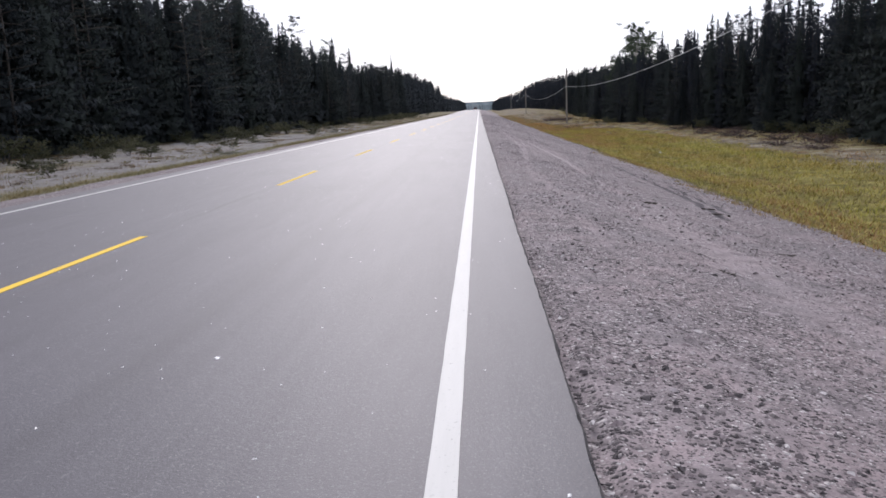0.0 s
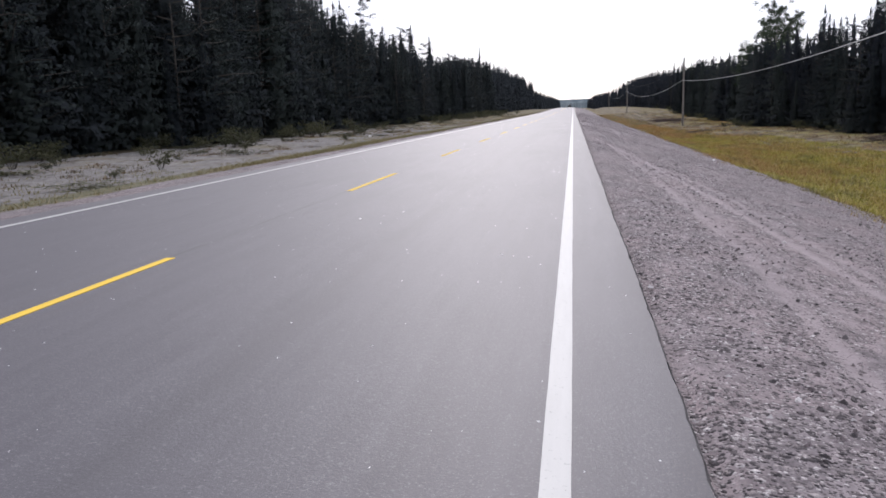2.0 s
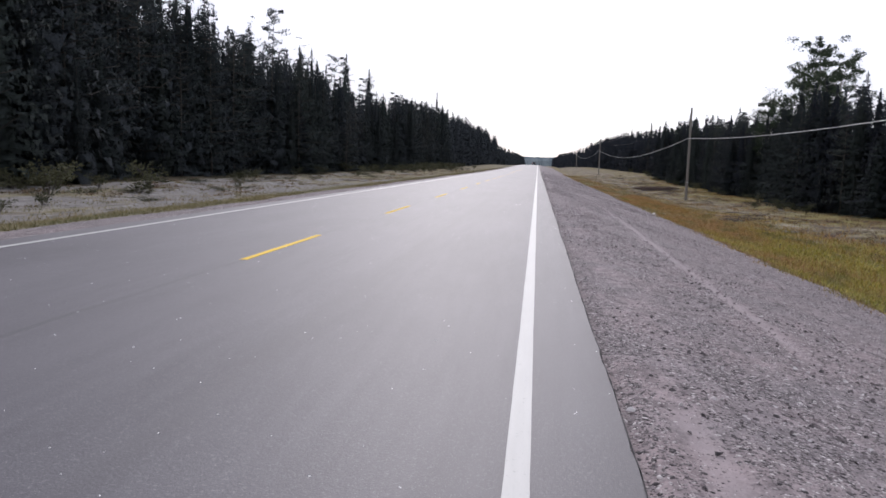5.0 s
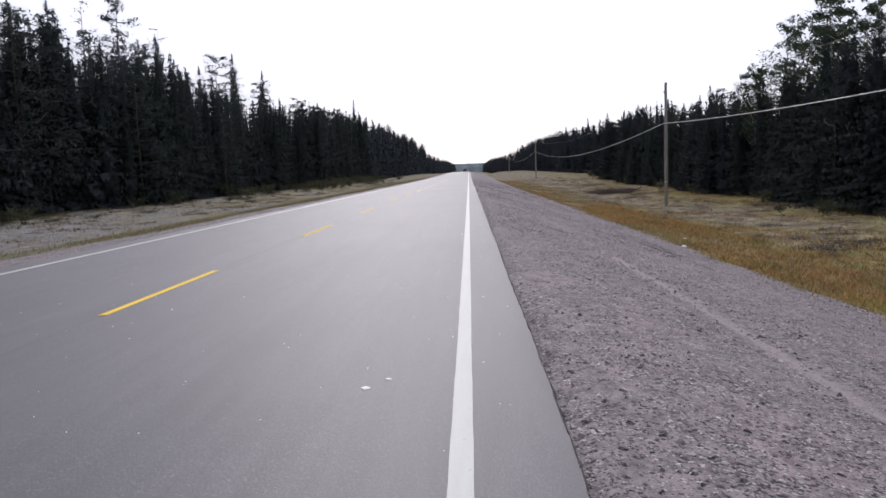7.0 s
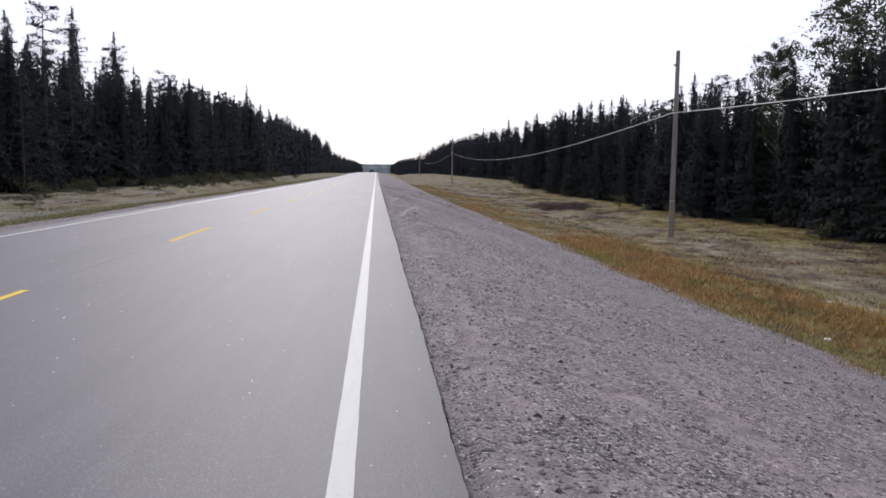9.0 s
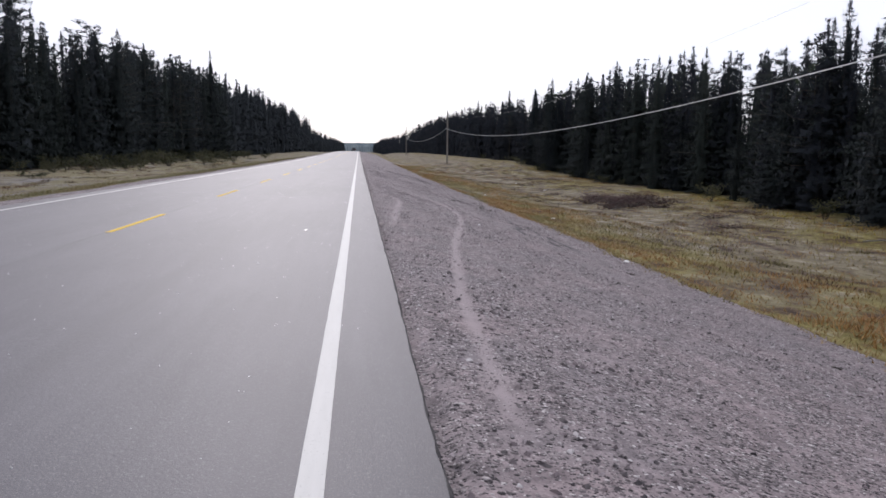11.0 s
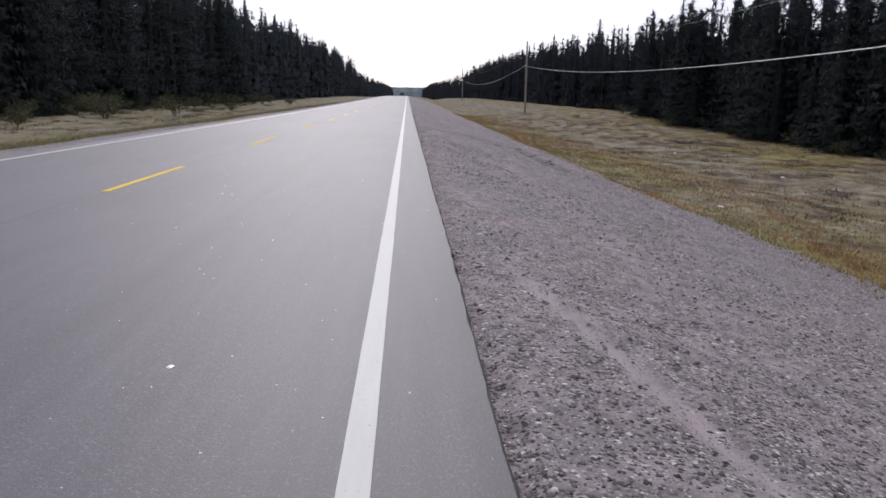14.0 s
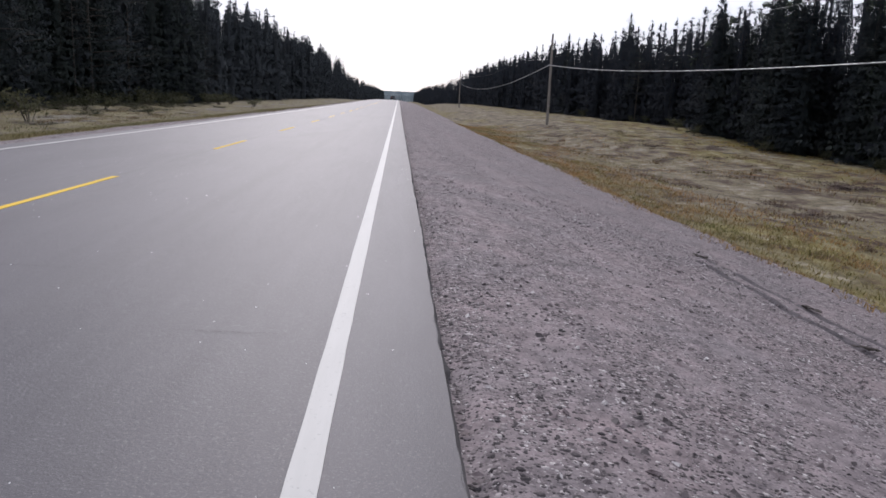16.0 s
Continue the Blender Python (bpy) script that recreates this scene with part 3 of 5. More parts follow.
stripe("edge_line", 0.0, -40, 640, 0.108, WHITE_PAINT, label="solid white painted edge line")
stripe("edge_line", -6.9, -40, 640, 0.108, WHITE_PAINT, label="solid white painted edge line")
for k in range(-4, 54):
    stripe("centre_dash", -3.5, 1.787 + 8.884 * k, 1.787 + 8.884 * k + 3.3, 0.09, YELLOW_PAINT, 0.003)
for x0, x1, y in ((0.06, 0.24, 11.19), (-0.9, -0.2, 158.3), (-3.0, -1.7, 159.6), (0.1, 0.45, 58.2), (-1.6, 0.2, 33.4), (-5.5, -3.9, 97.0), (-1.0, 0.3, 121.5)):
    xs = np.linspace(x0, x1, 9)
    yy = y + 0.012 * np.sin(xs * 5) + 0.012 * np.sin(xs * 31)
    w = 0.0019 * np.sin(np.linspace(0.2, 2.9, 9))
    V = np.concatenate([np.stack([xs, yy - w, road_z(xs, yy) + 0.006], -1), np.stack([xs, yy + w, road_z(xs, yy) + 0.006], -1)])
    child("crack", mesh_from("crack", V, grid_faces(2, 9), [CRACK]), road, "thin dark crack across the asphalt")

# tyre tracks worn into the gravel: centre lines x(y)
TRACKS = [
    ([1.42, 1.37, 1.24, 1.2, 1.36, 1.71, 1.62, 1.3, 0.8], [-10, 10.6, 11.6, 13.7, 16.9, 24.2, 33.8, 44, 52], 0.18, 0.75),
    ([2.75, 2.71, 2.62, 2.69, 2.38, 1.9, 1.2], [-10, 12.6, 15.1, 19.8, 29.7, 37, 47], 0.15),
    ([2.9, 2.7, 2.0, 1.1], [22, 31.5, 37, 47.3], 0.16, 0.7),
    ([1.9, 1.95, 1.63, 1.0], [20, 32, 39, 50], 0.17, 0.6),
    ([2.5, 2.65, 2.76, 2.78, 2.72], [52, 63, 71.5, 75, 81.5], 0.2, 0.75),
    ([2.76, 2.7, 2.55, 2.5, 2.5], [77, 82.3, 93, 100, 110], 0.22, 0.42),
    ([0.92, 0.95, 1.0, 0.85, 0.9, 1.0, 0.9], [54, 65, 69, 78, 88, 100, 110], 0.3, 0.3),
    ([0.9, 1.17, 1.4, 1.72, 2.4, 2.88, 2.95, 2.78, 2.3, 1.5, 0.8], [108, 112.9, 114.9, 117.7, 122.1, 125.6, 128.4, 130.6, 133.6, 137.2, 141.5], 0.13),
    ([0.8, 1.02, 1.12, 1.22, 1.32, 1.25, 1.05, 0.6], [119, 122.8, 124.3, 125.4, 127, 128.2, 129.2, 131.4], 0.15),
    ([1.1, 1.15, 1.1, 1.25, 1.2, 1.3], [138, 146, 154, 162, 172, 200], 0.45, 0.28),
    ([2.5, 2.6, 2.5, 2.45, 2.5], [138, 150, 160, 172, 210], 0.45, 0.35),
]


def track_wear(x, y):
    w = np.zeros_like(x)
    for tx, ty, half, *faint in TRACKS:
        cx = np.interp(y, ty, tx)
        inside = smooth(ty[0], ty[0] + 2, y) * (1 - smooth(ty[-1] - 2, ty[-1], y))
        w = np.maximum(w, (faint[0] if faint else 0.9) * inside * np.exp(-((x - cx) / (half * 0.68)) ** 2))
    broad = 0.5 * smooth(0, 3, y) * (1 - smooth(8, 13, y)) * np.exp(-((x - 2.75) / 0.45) ** 2)   # trodden patch
    return np.maximum(w * (0.5 + 0.5 * smooth(9, 22, y)), broad)


# dark torn soil in ruts near the grass: centre lines x(y) and half width
RUTS = [
    ([4.1, 4.4, 4.5, 4.45], [9, 13, 18, 23], 0.09),
    ([4.6, 4.75, 4.85], [10.5, 14, 17], 0.07),
    ([5.15, 4.95, 4.7], [83.4, 84.8, 86.6], 0.2),
    ([4.3, 4.05, 3.7], [86.8, 88.2, 90.6], 0.08),
    ([5.35, 5.2, 4.95], [84.6, 86, 88.4], 0.07),
    ([4.85, 4.74, 4.66, 4.3, 4.45, 4.75, 4.86], [121.4, 122.2, 123.3, 124.3, 125.6, 126.9, 129.6], 0.09),
    ([5.2, 5.05, 5.0, 5.1], [121.8, 123.2, 125.4, 128.2], 0.08),
    ([5.12, 5.08, 4.92, 4.9, 4.4, 4.22], [132.4, 133.1, 134, 134.7, 135.6, 137.8], 0.1),
    ([4.7, 4.6, 4.5], [130.8, 132.4, 134.2], 0.07),
    ([5.3, 5.2, 4.5, 4.42, 4.36], [154.6, 155.5, 156.8, 158.4, 165], 0.09),
    ([4.9, 4.95, 4.8, 4.7], [156.6, 159, 161.6, 165.6], 0.08),
]


def rut_depth(x, y):
    w = np.zeros_like(x)
    for tx, ty, half in RUTS:
        inside = smooth(ty[0], ty[0] + 0.8, y) * (1 - smooth(ty[-1] - 0.8, ty[-1], y))
        w = np.maximum(w, inside * np.exp(-((x - np.interp(y, ty, tx) - 0.05 * np.sin(y * 4.3)) / half) ** 2))
    return w


def shoulder(name, xs, rows, edge, label):
    X, Y = np.meshgrid(xs, rows)
    u = (X - xs[0]) / (xs[-1] - xs[0])
    e = edge(Y)
    X = xs[0] + u * (e - xs[0])
    w = track_wear(X, Y)
    d = rut_depth(X, Y)
    Z = land(X, Y) + 0.02 - 0.018 * w - 0.03 * d + 0.006 * bumps(X * 5, Y * 5) * (1 - w)
    Z = np.where(u > 0.985, land(X, Y) - 0.05, Z)
    Z = np.where(u < 0.02, land(X, Y) - 0.015, Z)
    me = mesh_from(name, np.stack([X, Y, Z], -1).reshape(-1, 3), grid_faces(len(rows), len(xs)), [GRAVEL], smooth_shade=True)
    a = me.attributes.new("wear", "FLOAT", "POINT")
    a.data.foreach_set("value", w.astype(np.float32).ravel())
    a = me.attributes.new("damp", "FLOAT", "POINT")
    a.data.foreach_set("value", d.astype(np.float32).ravel())
    return tagged(new(name, me), label, "gravel shoulder", kind="structure")


def right_edge(y):
    return 6.2 + 0.5 * smooth(0, 110, y) + 0.15 * np.sin(y * 0.35) + 0.12 * np.sin(y * 1.3 + 1) + 0.08 * np.sin(y * 3.1)


def left_edge(y):
    return -9.2 + 0.25 * np.sin(y * 0.3) + 0.12 * np.sin(y * 1.1)


sy = steps((-40, 190, 0.3), (190, 470, 2), (470, 640, 10))
shoulder("gravel_shoulder", np.linspace(0.5, 6.5, 76), sy, right_edge, "pinkish-grey gravel shoulder sloping from the asphalt with tyre tracks")
sy2 = steps((-40, 240, 0.8), (240, 470, 3), (470, 640, 10))
shoulder("gravel_shoulder", np.linspace(-7.4, -9.2, 12), sy2, left_edge, "narrow grey gravel shoulder along the far edge line")

# ---- trees ----
rng = np.random.default_rng(7)


def front_left(y):
    return -25.0 + 1.2 * np.sin(y * 0.11) + 0.8 * np.sin(y * 0.31 + 1)


def front_right(y):
    return np.interp(y, [-100, 100, 130, 160, 200, 260, 400, 1300], [20.0, 19.4, 21.2, 23.3, 25.0, 26.5, 27, 27]) + 0.7 * np.sin(y * 0.17) + 0.5 * np.sin(y * 0.45 + 2)


def height_left(y):
    """Heights of the wood's edge along the road."""
    return np.interp(y, [-100, 30, 62, 75, 85, 92, 99, 109, 130, 165, 190, 204, 226, 320, 420, 700, 1600], [15.4, 15.8, 14.2, 14.5, 15.2, 16.4, 15.6, 13.2, 12.6, 12.0, 12.6, 14.0, 14.9, 15.5, 15.8, 15.6, 15.0])


def height_right(y):
    return np.interp(y, [-100, 50, 70, 110, 121, 130, 150, 159, 180, 207, 230, 300, 420, 700, 1000, 1300], [10.3, 10.0, 9.0, 9.3, 9.3, 8.7, 8.8, 9.9, 11.0, 11.1, 10.4, 11.8, 12.5, 16.0, 17.5, 15.0])


def spruce_crown(r, h, radius, whorls, per, detail, bare=0.06, club=0.0, gap=0.0):
    """Whorls of drooping boughs: a roof of needles along each, and sprays that hang from it."""
    V, F = [], []
    half, hang, step = {2: (0.11, 0.21, 0.175), 1: (0.2, 0.34, 0.34), 0: (0.4, 0.6, 2.0)}[detail]

    def wide(k):
        bulge = club * radius * math.sin((k - 0.8) / 0.2 * math.pi) * 0.7 if k > 0.8 else 0.0
        return radius * ((1 - k) ** 0.84 * (0.75 + 0.25 * min(1, k * 6)) + 0.045) + bulge

    def add(*pts):
        F.append((len(V), len(V) + 1, len(V) + 2))
        V.extend(pts)

    for i in range(whorls):
        k = i / (whorls - 1)
        z = h * (bare + (0.985 - bare) * k ** 0.9)
        spread = wide(k) * (0.85 + 0.15 * math.sin(i * 1.9))
        cnt = max(5, int(per * (1 - 0.45 * k)))
        for j in range(cnt):
            if r.random() < gap:
                continue
            ln = spread * r.uniform(0.55, 1.28)
            a = j * 2 * math.pi / cnt + r.uniform(-0.4, 0.4) + i * 1.3
            ca, sa = math.cos(a), math.sin(a)
            z0 = z + r.uniform(-0.5, 0.5) * h / whorls
            droop = r.uniform(0.15, 0.55) * (1 - 1.1 * k)
            w = min(0.05 + 0.22 * ln, half * 1.6)

            def at(q, side=0.0, down=0.0):
                return (ca * ln * q - sa * side, sa * ln * q + ca * side, z0 + ln * (-droop * q + 0.5 * droop * q ** 3) - down)

            add(at(0.05), at(0.62, -w, 0.3 * w), at(0.62, w, 0.3 * w))
            if detail:
                add(at(0.55, -w, 0.3 * w), at(1.05), at(0.55, w, 0.3 * w))
            cnt2 = max(2 if detail else 1, round(ln / step))
            for q in range(cnt2):
                c = 0.25 + 0.75 * (q + r.random()) / cnt2
                off = r.uniform(-1.3, 1.3) * w
                ww = half * r.uniform(0.5, 1.3) * (0.55 + 0.45 * min(1, ln))
                drop = hang * r.uniform(0.5, 1.4) * (1 if r.random() < 0.7 else -0.7)
                add(at(c, off - ww, r.uniform(-0.06, 0.04)), at(c, off + ww, r.uniform(-0.06, 0.04)), at(c + 0.05, off + r.uniform(-0.9, 0.9) * ww, drop * (0.5 + 0.5 * min(1, ln))))
    for q in range(5):
        a = q * 1.257
        t = (0.1 * math.cos(a), 0.1 * math.sin(a))
        add((t[0] - 0.05 * math.sin(a), t[1] + 0.05 * math.cos(a), h * 0.93), (t[0] + 0.05 * math.sin(a), t[1] - 0.05 * math.cos(a), h * 0.93), (0.01 * math.cos(a), 0.01 * math.sin(a), h * 1.012))
    # dense inner branches round the stem
    rings, sides = {2: (14, 9), 1: (9, 6), 0: (6, 5)}[detail]
    core = [[None] * sides for i in range(rings)]
    for i in range(rings):
        k = 0.9 * i / (rings - 1)
        for q in range(sides):
            a, rr = (q + 0.5 * (i % 2)) * 2 * math.pi / sides, wide(k) * r.uniform(0.12, 0.38)
            core[i][q] = (math.cos(a) * rr, math.sin(a) * rr, h * (bare + (0.985 - bare) * k ** 0.9) + r.uniform(-0.15, 0.15) - 0.3 * rr)
    for i in range(rings - 1):
        for q in range(sides):
            p = (q + 1) % sides
            add(core[i][q], core[i][p], core[i + 1][q])
            add(core[i][p], core[i + 1][p], core[i + 1][q])
    V = np.array(V)
    F, N = outward(V, np.array(F), 0.35, 0.15)
    return V, F, N


def tube(points, radii, sides=6):
    """A tapered tube along points."""
    V, F = [], []
    pts = [np.asarray(p, float) for p in points]
    for i, (p, rad) in enumerate(zip(pts, radii)):
        t = pts[min(i + 1, len(pts) - 1)] - pts[max(i - 1, 0)]
        t = t / np.linalg.norm(t)
        a = np.cross(t, [0.3, 0.9, 0.1] if abs(t[2]) > 0.9 else [0, 0, 1.0])
        a = a / np.linalg.norm(a)
        b = np.cross(t, a)
        for q in range(sides):
            w = 2 * math.pi * q / sides
            V.append(p + rad * (a * math.cos(w) + b * math.sin(w)))
    for i in range(len(pts) - 1):
        for q in range(sides):
            j, jn = i * sides + q, i * sides + (q + 1) % sides
            F += [(j, jn, jn + sides), (j, jn + sides, j + sides)]
    e = (len(pts) - 1) * sides
    F += [(e, e + q, e + q + 1) for q in range(1, sides - 1)]
    return np.array(V), np.array(F)


def joined(pieces):
    V, F, k = [], [], 0
    for v, f in pieces:
        V.append(v)
        F.append(f + k)
        k += len(v)
    return np.concatenate(V), np.concatenate(F)


def trunk(r, h, base, lean=0.01, sides=7):
    return tube([(0, 0, -0.3), (0.0, 0, h * 0.05), (lean * h * r.uniform(-1, 1), lean * h * r.uniform(-1, 1), h * 0.55), (0, 0, h * 0.97)], [base * 1.25, base, base * 0.6, base * 0.08], sides)


def leaf_clump(r, centre, radius, count, size, flat=0.7):
    """Many small leaves round a centre."""
    p = np.clip(r.normal(0, 0.5, (count, 3)), -0.8, 0.8) * [radius, radius, radius * flat] + centre
    a = r.normal(0, 1, (count, 3))
    a /= np.linalg.norm(a, axis=1)[:, None]
    b = np.cross(a, r.normal(0, 1, (count, 3)))
    b /= np.linalg.norm(b, axis=1)[:, None]
    s = size * r.uniform(0.6, 1.3, (count, 1))
    V = np.stack([p - a * s, p + b * s * 0.55, p + a * s, p - b * s * 0.55], 1).reshape(-1, 3)
    i = np.arange(count)[:, None] * 4
    return V, np.concatenate([i + [0, 1, 2], i + [0, 2, 3]])


def broadleaf(r, h, spread, limbs, leaves, size, base=0.12):
    """Trunk and limbs, and the leaves that sit round the limbs' outer halves."""
    wood, boughs, green = [], [], []
    spine = [np.array([0, 0, -0.3])]
    for i in range(1, 7):
        spine.append(np.array([r.uniform(-0.03, 0.03) * h, r.uniform(-0.03, 0.03) * h, h * i / 6.2]))
    wood.append(tube(spine, [base * 1.2, base, base * 0.85, base * 0.65, base * 0.45, base * 0.25, base * 0.08], 8))
    for i in range(limbs):
        k = 0.3 + 0.68 * (i + r.random()) / limbs
        z = h * k
        a = i * 2.4 + r.uniform(-0.5, 0.5)
        ln = spread * (1.15 - 0.75 * abs(k - 0.5)) * r.uniform(0.6, 1.2) * (1.0 if k < 0.8 else 0.8)
        p0 = np.array([np.interp(z, [q[2] for q in spine], [q[0] for q in spine]), np.interp(z, [q[2] for q in spine], [q[1] for q in spine]), z])
        d = np.array([math.cos(a), math.sin(a), 0])
        p1 = p0 + d * ln * 0.5 + [0, 0, ln * 0.35]
        p2 = p0 + d * ln + [0, 0, ln * r.uniform(0.45, 0.9)]
        boughs.append(tube([p0, p1, p2], [base * 0.35 * (1.2 - k), base * 0.22 * (1.2 - k), 0.01], 5))
        for q in range(4):
            c = p0 + (p2 - p0) * r.uniform(0.25, 1.02) + np.clip(r.normal(0, 0.25, 3), -0.4, 0.4) * ln * 0.4
            green.append(leaf_clump(r, c, ln * r.uniform(0.18, 0.34), leaves // (limbs * 4), size))
    return joined(wood), boughs, joined(green)


def pine(r, h, spread, limbs, tufts, size, bare=0.35, base=0.14):
    """A ragged pine: bare lower stem, crooked limbs with clumped needles at their ends."""
    wood, green = [trunk(r, h, base, 0.015, 8)], []
    for i in range(limbs):
        k = bare + (0.99 - bare) * (i + r.random() * 0.8) / limbs
        a = i * 2.4 + r.uniform(-0.6, 0.6)
        ln = spread * (1.25 - 0.9 * k) * r.uniform(0.55, 1.3) + 0.15
        p0 = np.array([0, 0, h * k])
        d = np.array([math.cos(a), math.sin(a), 0])
        p1 = p0 + d * ln * 0.55 + [0, 0, ln * r.uniform(-0.05, 0.15)]
        p2 = p0 + d * ln + [0, 0, ln * r.uniform(0.05, 0.4)]
        wood.append(tube([p0, p1, p2], [0.035, 0.022, 0.008], 4))
        for q in range(3):
            c = p0 + (p2 - p0) * r.uniform(0.45, 1.05) + r.normal(0, 0.12, 3) * ln
            green.append(leaf_clump(r, c, ln * 0.3 + 0.12, max(3, tufts // (limbs * 3)), size, 0.45))
    return joined(wood), joined(green)


def tree_thing(name, wood, green, wood_mat, green_mat, label, category, group):
    top = new(name)
    tagged(top, label, category, group)
    child("trunk", mesh_from(name + "_trunk", *wood, [wood_mat], smooth_shade=True), top)
    V, F = green[:2]
    F, N = (F, green[2]) if len(green) > 2 else outward(V, F, 0.4, 0.5)
    child("crown", mesh_from(name + "_crown", V, F, [green_mat], normals=N), top)
    return top


def put_copy(ob, m):
    c = copy_thing(ob, m)
    c.matrix_basis = m
    return c


def stand(x, y, s=1.0, sz=1.0, turn=0.0, sink=0.05):
    return pose(x, y, float(land(x, y)) - sink, 0, 0, turn) @ Matrix.Diagonal((s, s, sz, 1))


# five kinds of spruce, 10 m high, near and far detail
KINDS = [(2.3, 38, 13, 0.01, 0.0, 0.0), (1.8, 38, 12, 0.02, 0.1, 0.03), (1.4, 38, 11, 0.02, 0.2, 0.04), (2.7, 38, 13, 0.0, 0.0, 0.04), (2.1, 37, 12, 0.02, 0.1, 0.1)]
near, far, deep = [], [], []
for i, (rad, wh, per, bare, club, gap) in enumerate(KINDS):
    r = random.Random(i)
    near.append((trunk(r, 10, 0.13), spruce_crown(r, 10, rad, wh, per, 2, bare, club, gap)))
    far.append((trunk(r, 10, 0.13, sides=4), spruce_crown(r, 10, rad * 1.05, 24, 8, 1, bare, club, gap * 0.5)))

for i, (rad, wh, per, bare, club, gap) in enumerate(KINDS):
    deep.append((trunk(random.Random(i), 10, 0.13, sides=3), spruce_crown(random.Random(i), 10, rad * 1.2, 14, 6, 0, bare, club, 0.0)))

spruces = [tree_thing("spruce", *k, BARK, SPRAYS, "tall dark green spruce in the dense forest edge", "tree", "spruces along the road") for k in near]
moved = [False] * len(spruces)
count = 0


def plant(x, y, h):
    """One spruce as a thing of its own, h metres high."""
    global count
    k = int(rng.integers(len(spruces)))
    m = stand(x, y, (h / 10) ** 0.8 * rng.uniform(0.85, 1.3), h / 10, rng.uniform(0, 360))
    if not moved[k]:
        moved[k] = True
        spruces[k].matrix_basis = m
    else:
        base = spruces[k].copy()
        scene.collection.objects.link(base)
        base.matrix_basis = m
        for c in spruces[k].children:
            d = c.copy()
            scene.collection.objects.link(d)
            d.parent = base
    count += 1


EMERGENT_LEFT = [(-32.4, 172.5, 19.1), (-29.2, 175.8, 16.9), (-29.8, 268, 21.3), (-29.9, 336, 18.0), (-29, 120, 14.2), (-31, 143, 16.0), (-30, 152, 14.5), (-28.5, 104, 15.2)]
EMERGENT_RIGHT = [(22.4, 92.4, 10.8), (23.4, 140.5, 10.2), (24.6, 143.5, 9.9), (21.6, 68.1, 9.4), (23.0, 162.7, 10.2), (23.2, 155.1, 9.8), (25.0, 205, 11.2), (29.1, 252, 13.3), (27.3, 279, 12.8), (22.3, 58, 10.8)]
for x, y, h in EMERGENT_LEFT + EMERGENT_RIGHT:
    plant(x, y, h)
for side, edge, high in ((-1, front_left, height_left), (1, front_right, height_right)):
    y = 30.0
    while y < 262 and count < 300:
        tall = rng.choice([rng.uniform(0.4, 0.62), rng.uniform(0.64, 0.86), rng.uniform(0.86, 1.07)], p=[0.16, 0.36, 0.48])
        plant(float(edge(y)) + side * (rng.uniform(-0.5, 0.9) if tall < 0.63 else rng.uniform(0, 2.4)), y, float(high(y)) * tall)
        y += rng.uniform(0.9, 2.1)

# the rest of the forest, joined
rest = {"forest_left": [], "forest_right": [], "forest_far": []}
for name, side, edge, high in (("forest_left", -1, front_left, height_left), ("forest_right", 1, front_right, height_right)):
    for depth, gap_y, y0, y1 in ((0.6, 1.7, -70, 30), (0.6, 1.8, 262, 480), (1.8, 1.7, -45, 430), (3.6, 1.6, -45, 430), (5.8, 2.9, -70, 430), (8.5, 4.2, -40, 430), (12.5, 4.6, 0, 400), (18, 8.0, -60, 420), (27, 10.0, -60, 420), (38, 13.0, -60, 420), (1.0, 3.4, 480, 1480), (5.0, 6.0, 430, 1480)):
        y = y0
        while y < y1:
            h = float(high(y)) * rng.uniform(0.74, 1.06) * (1.0 if depth < 6 else 0.95)
            rest[name].append((float(edge(y)) + side * (depth + rng.uniform(-0.9, 0.9) * max(1.0, depth * 0.13)), y, h, 0 if depth > 3 or y > 260 or y < 15 else 2 if depth > 1.2 and (32 < y < 75 if side < 0 else 75 < y < 120) else 1))
            y += gap_y * rng.uniform(0.7, 1.35)
for x in np.arange(-75, 76, 3.5):
    rest["forest_far"].append((x, -110 + rng.uniform(-6, 6), rng.uniform(10, 14), 0))


def forest(name, trees, label):
    V, F, M, N, k0 = [], [], [], [], 0
    for x, y, h, detail in trees:
        kind = int(rng.integers(len(far)))
        a, s, z0 = rng.uniform(0, 6.28), h / 10, float(land(x, y)) - 0.1
        wide = s * rng.uniform(0.85, 1.2)
        rot = np.array([[math.cos(a) * wide, -math.sin(a) * wide, 0], [math.sin(a) * wide, math.cos(a) * wide, 0], [0, 0, s]])
        for mi, (v, f, *soft) in enumerate((deep, far, near)[detail][kind]):
            V.append(v @ rot.T + [x, y, z0])
            spin = rot / np.array([wide, wide, s])
            N.append((soft[0] if soft else v * [1, 1, 0] / (np.hypot(v[:, 0], v[:, 1])[:, None] + 1e-3)) @ spin.T)
            F.append(f + k0)
            M.append(np.full(len(f), mi))
            k0 += len(v)
    ob = new(name, mesh_from(name, np.concatenate(V), np.concatenate(F), [BARK, NEEDLES], np.concatenate(M), normals=np.concatenate(N)))
    return tagged(ob, label, "forest", kind="stuff")


forest("forest", rest["forest_left"], "dense dark conifer forest behind the road verge")
forest("forest", rest["forest_right"], "dense dark conifer forest behind the utility line")
forest("forest", rest["forest_far"], "dark conifers closing the road behind")

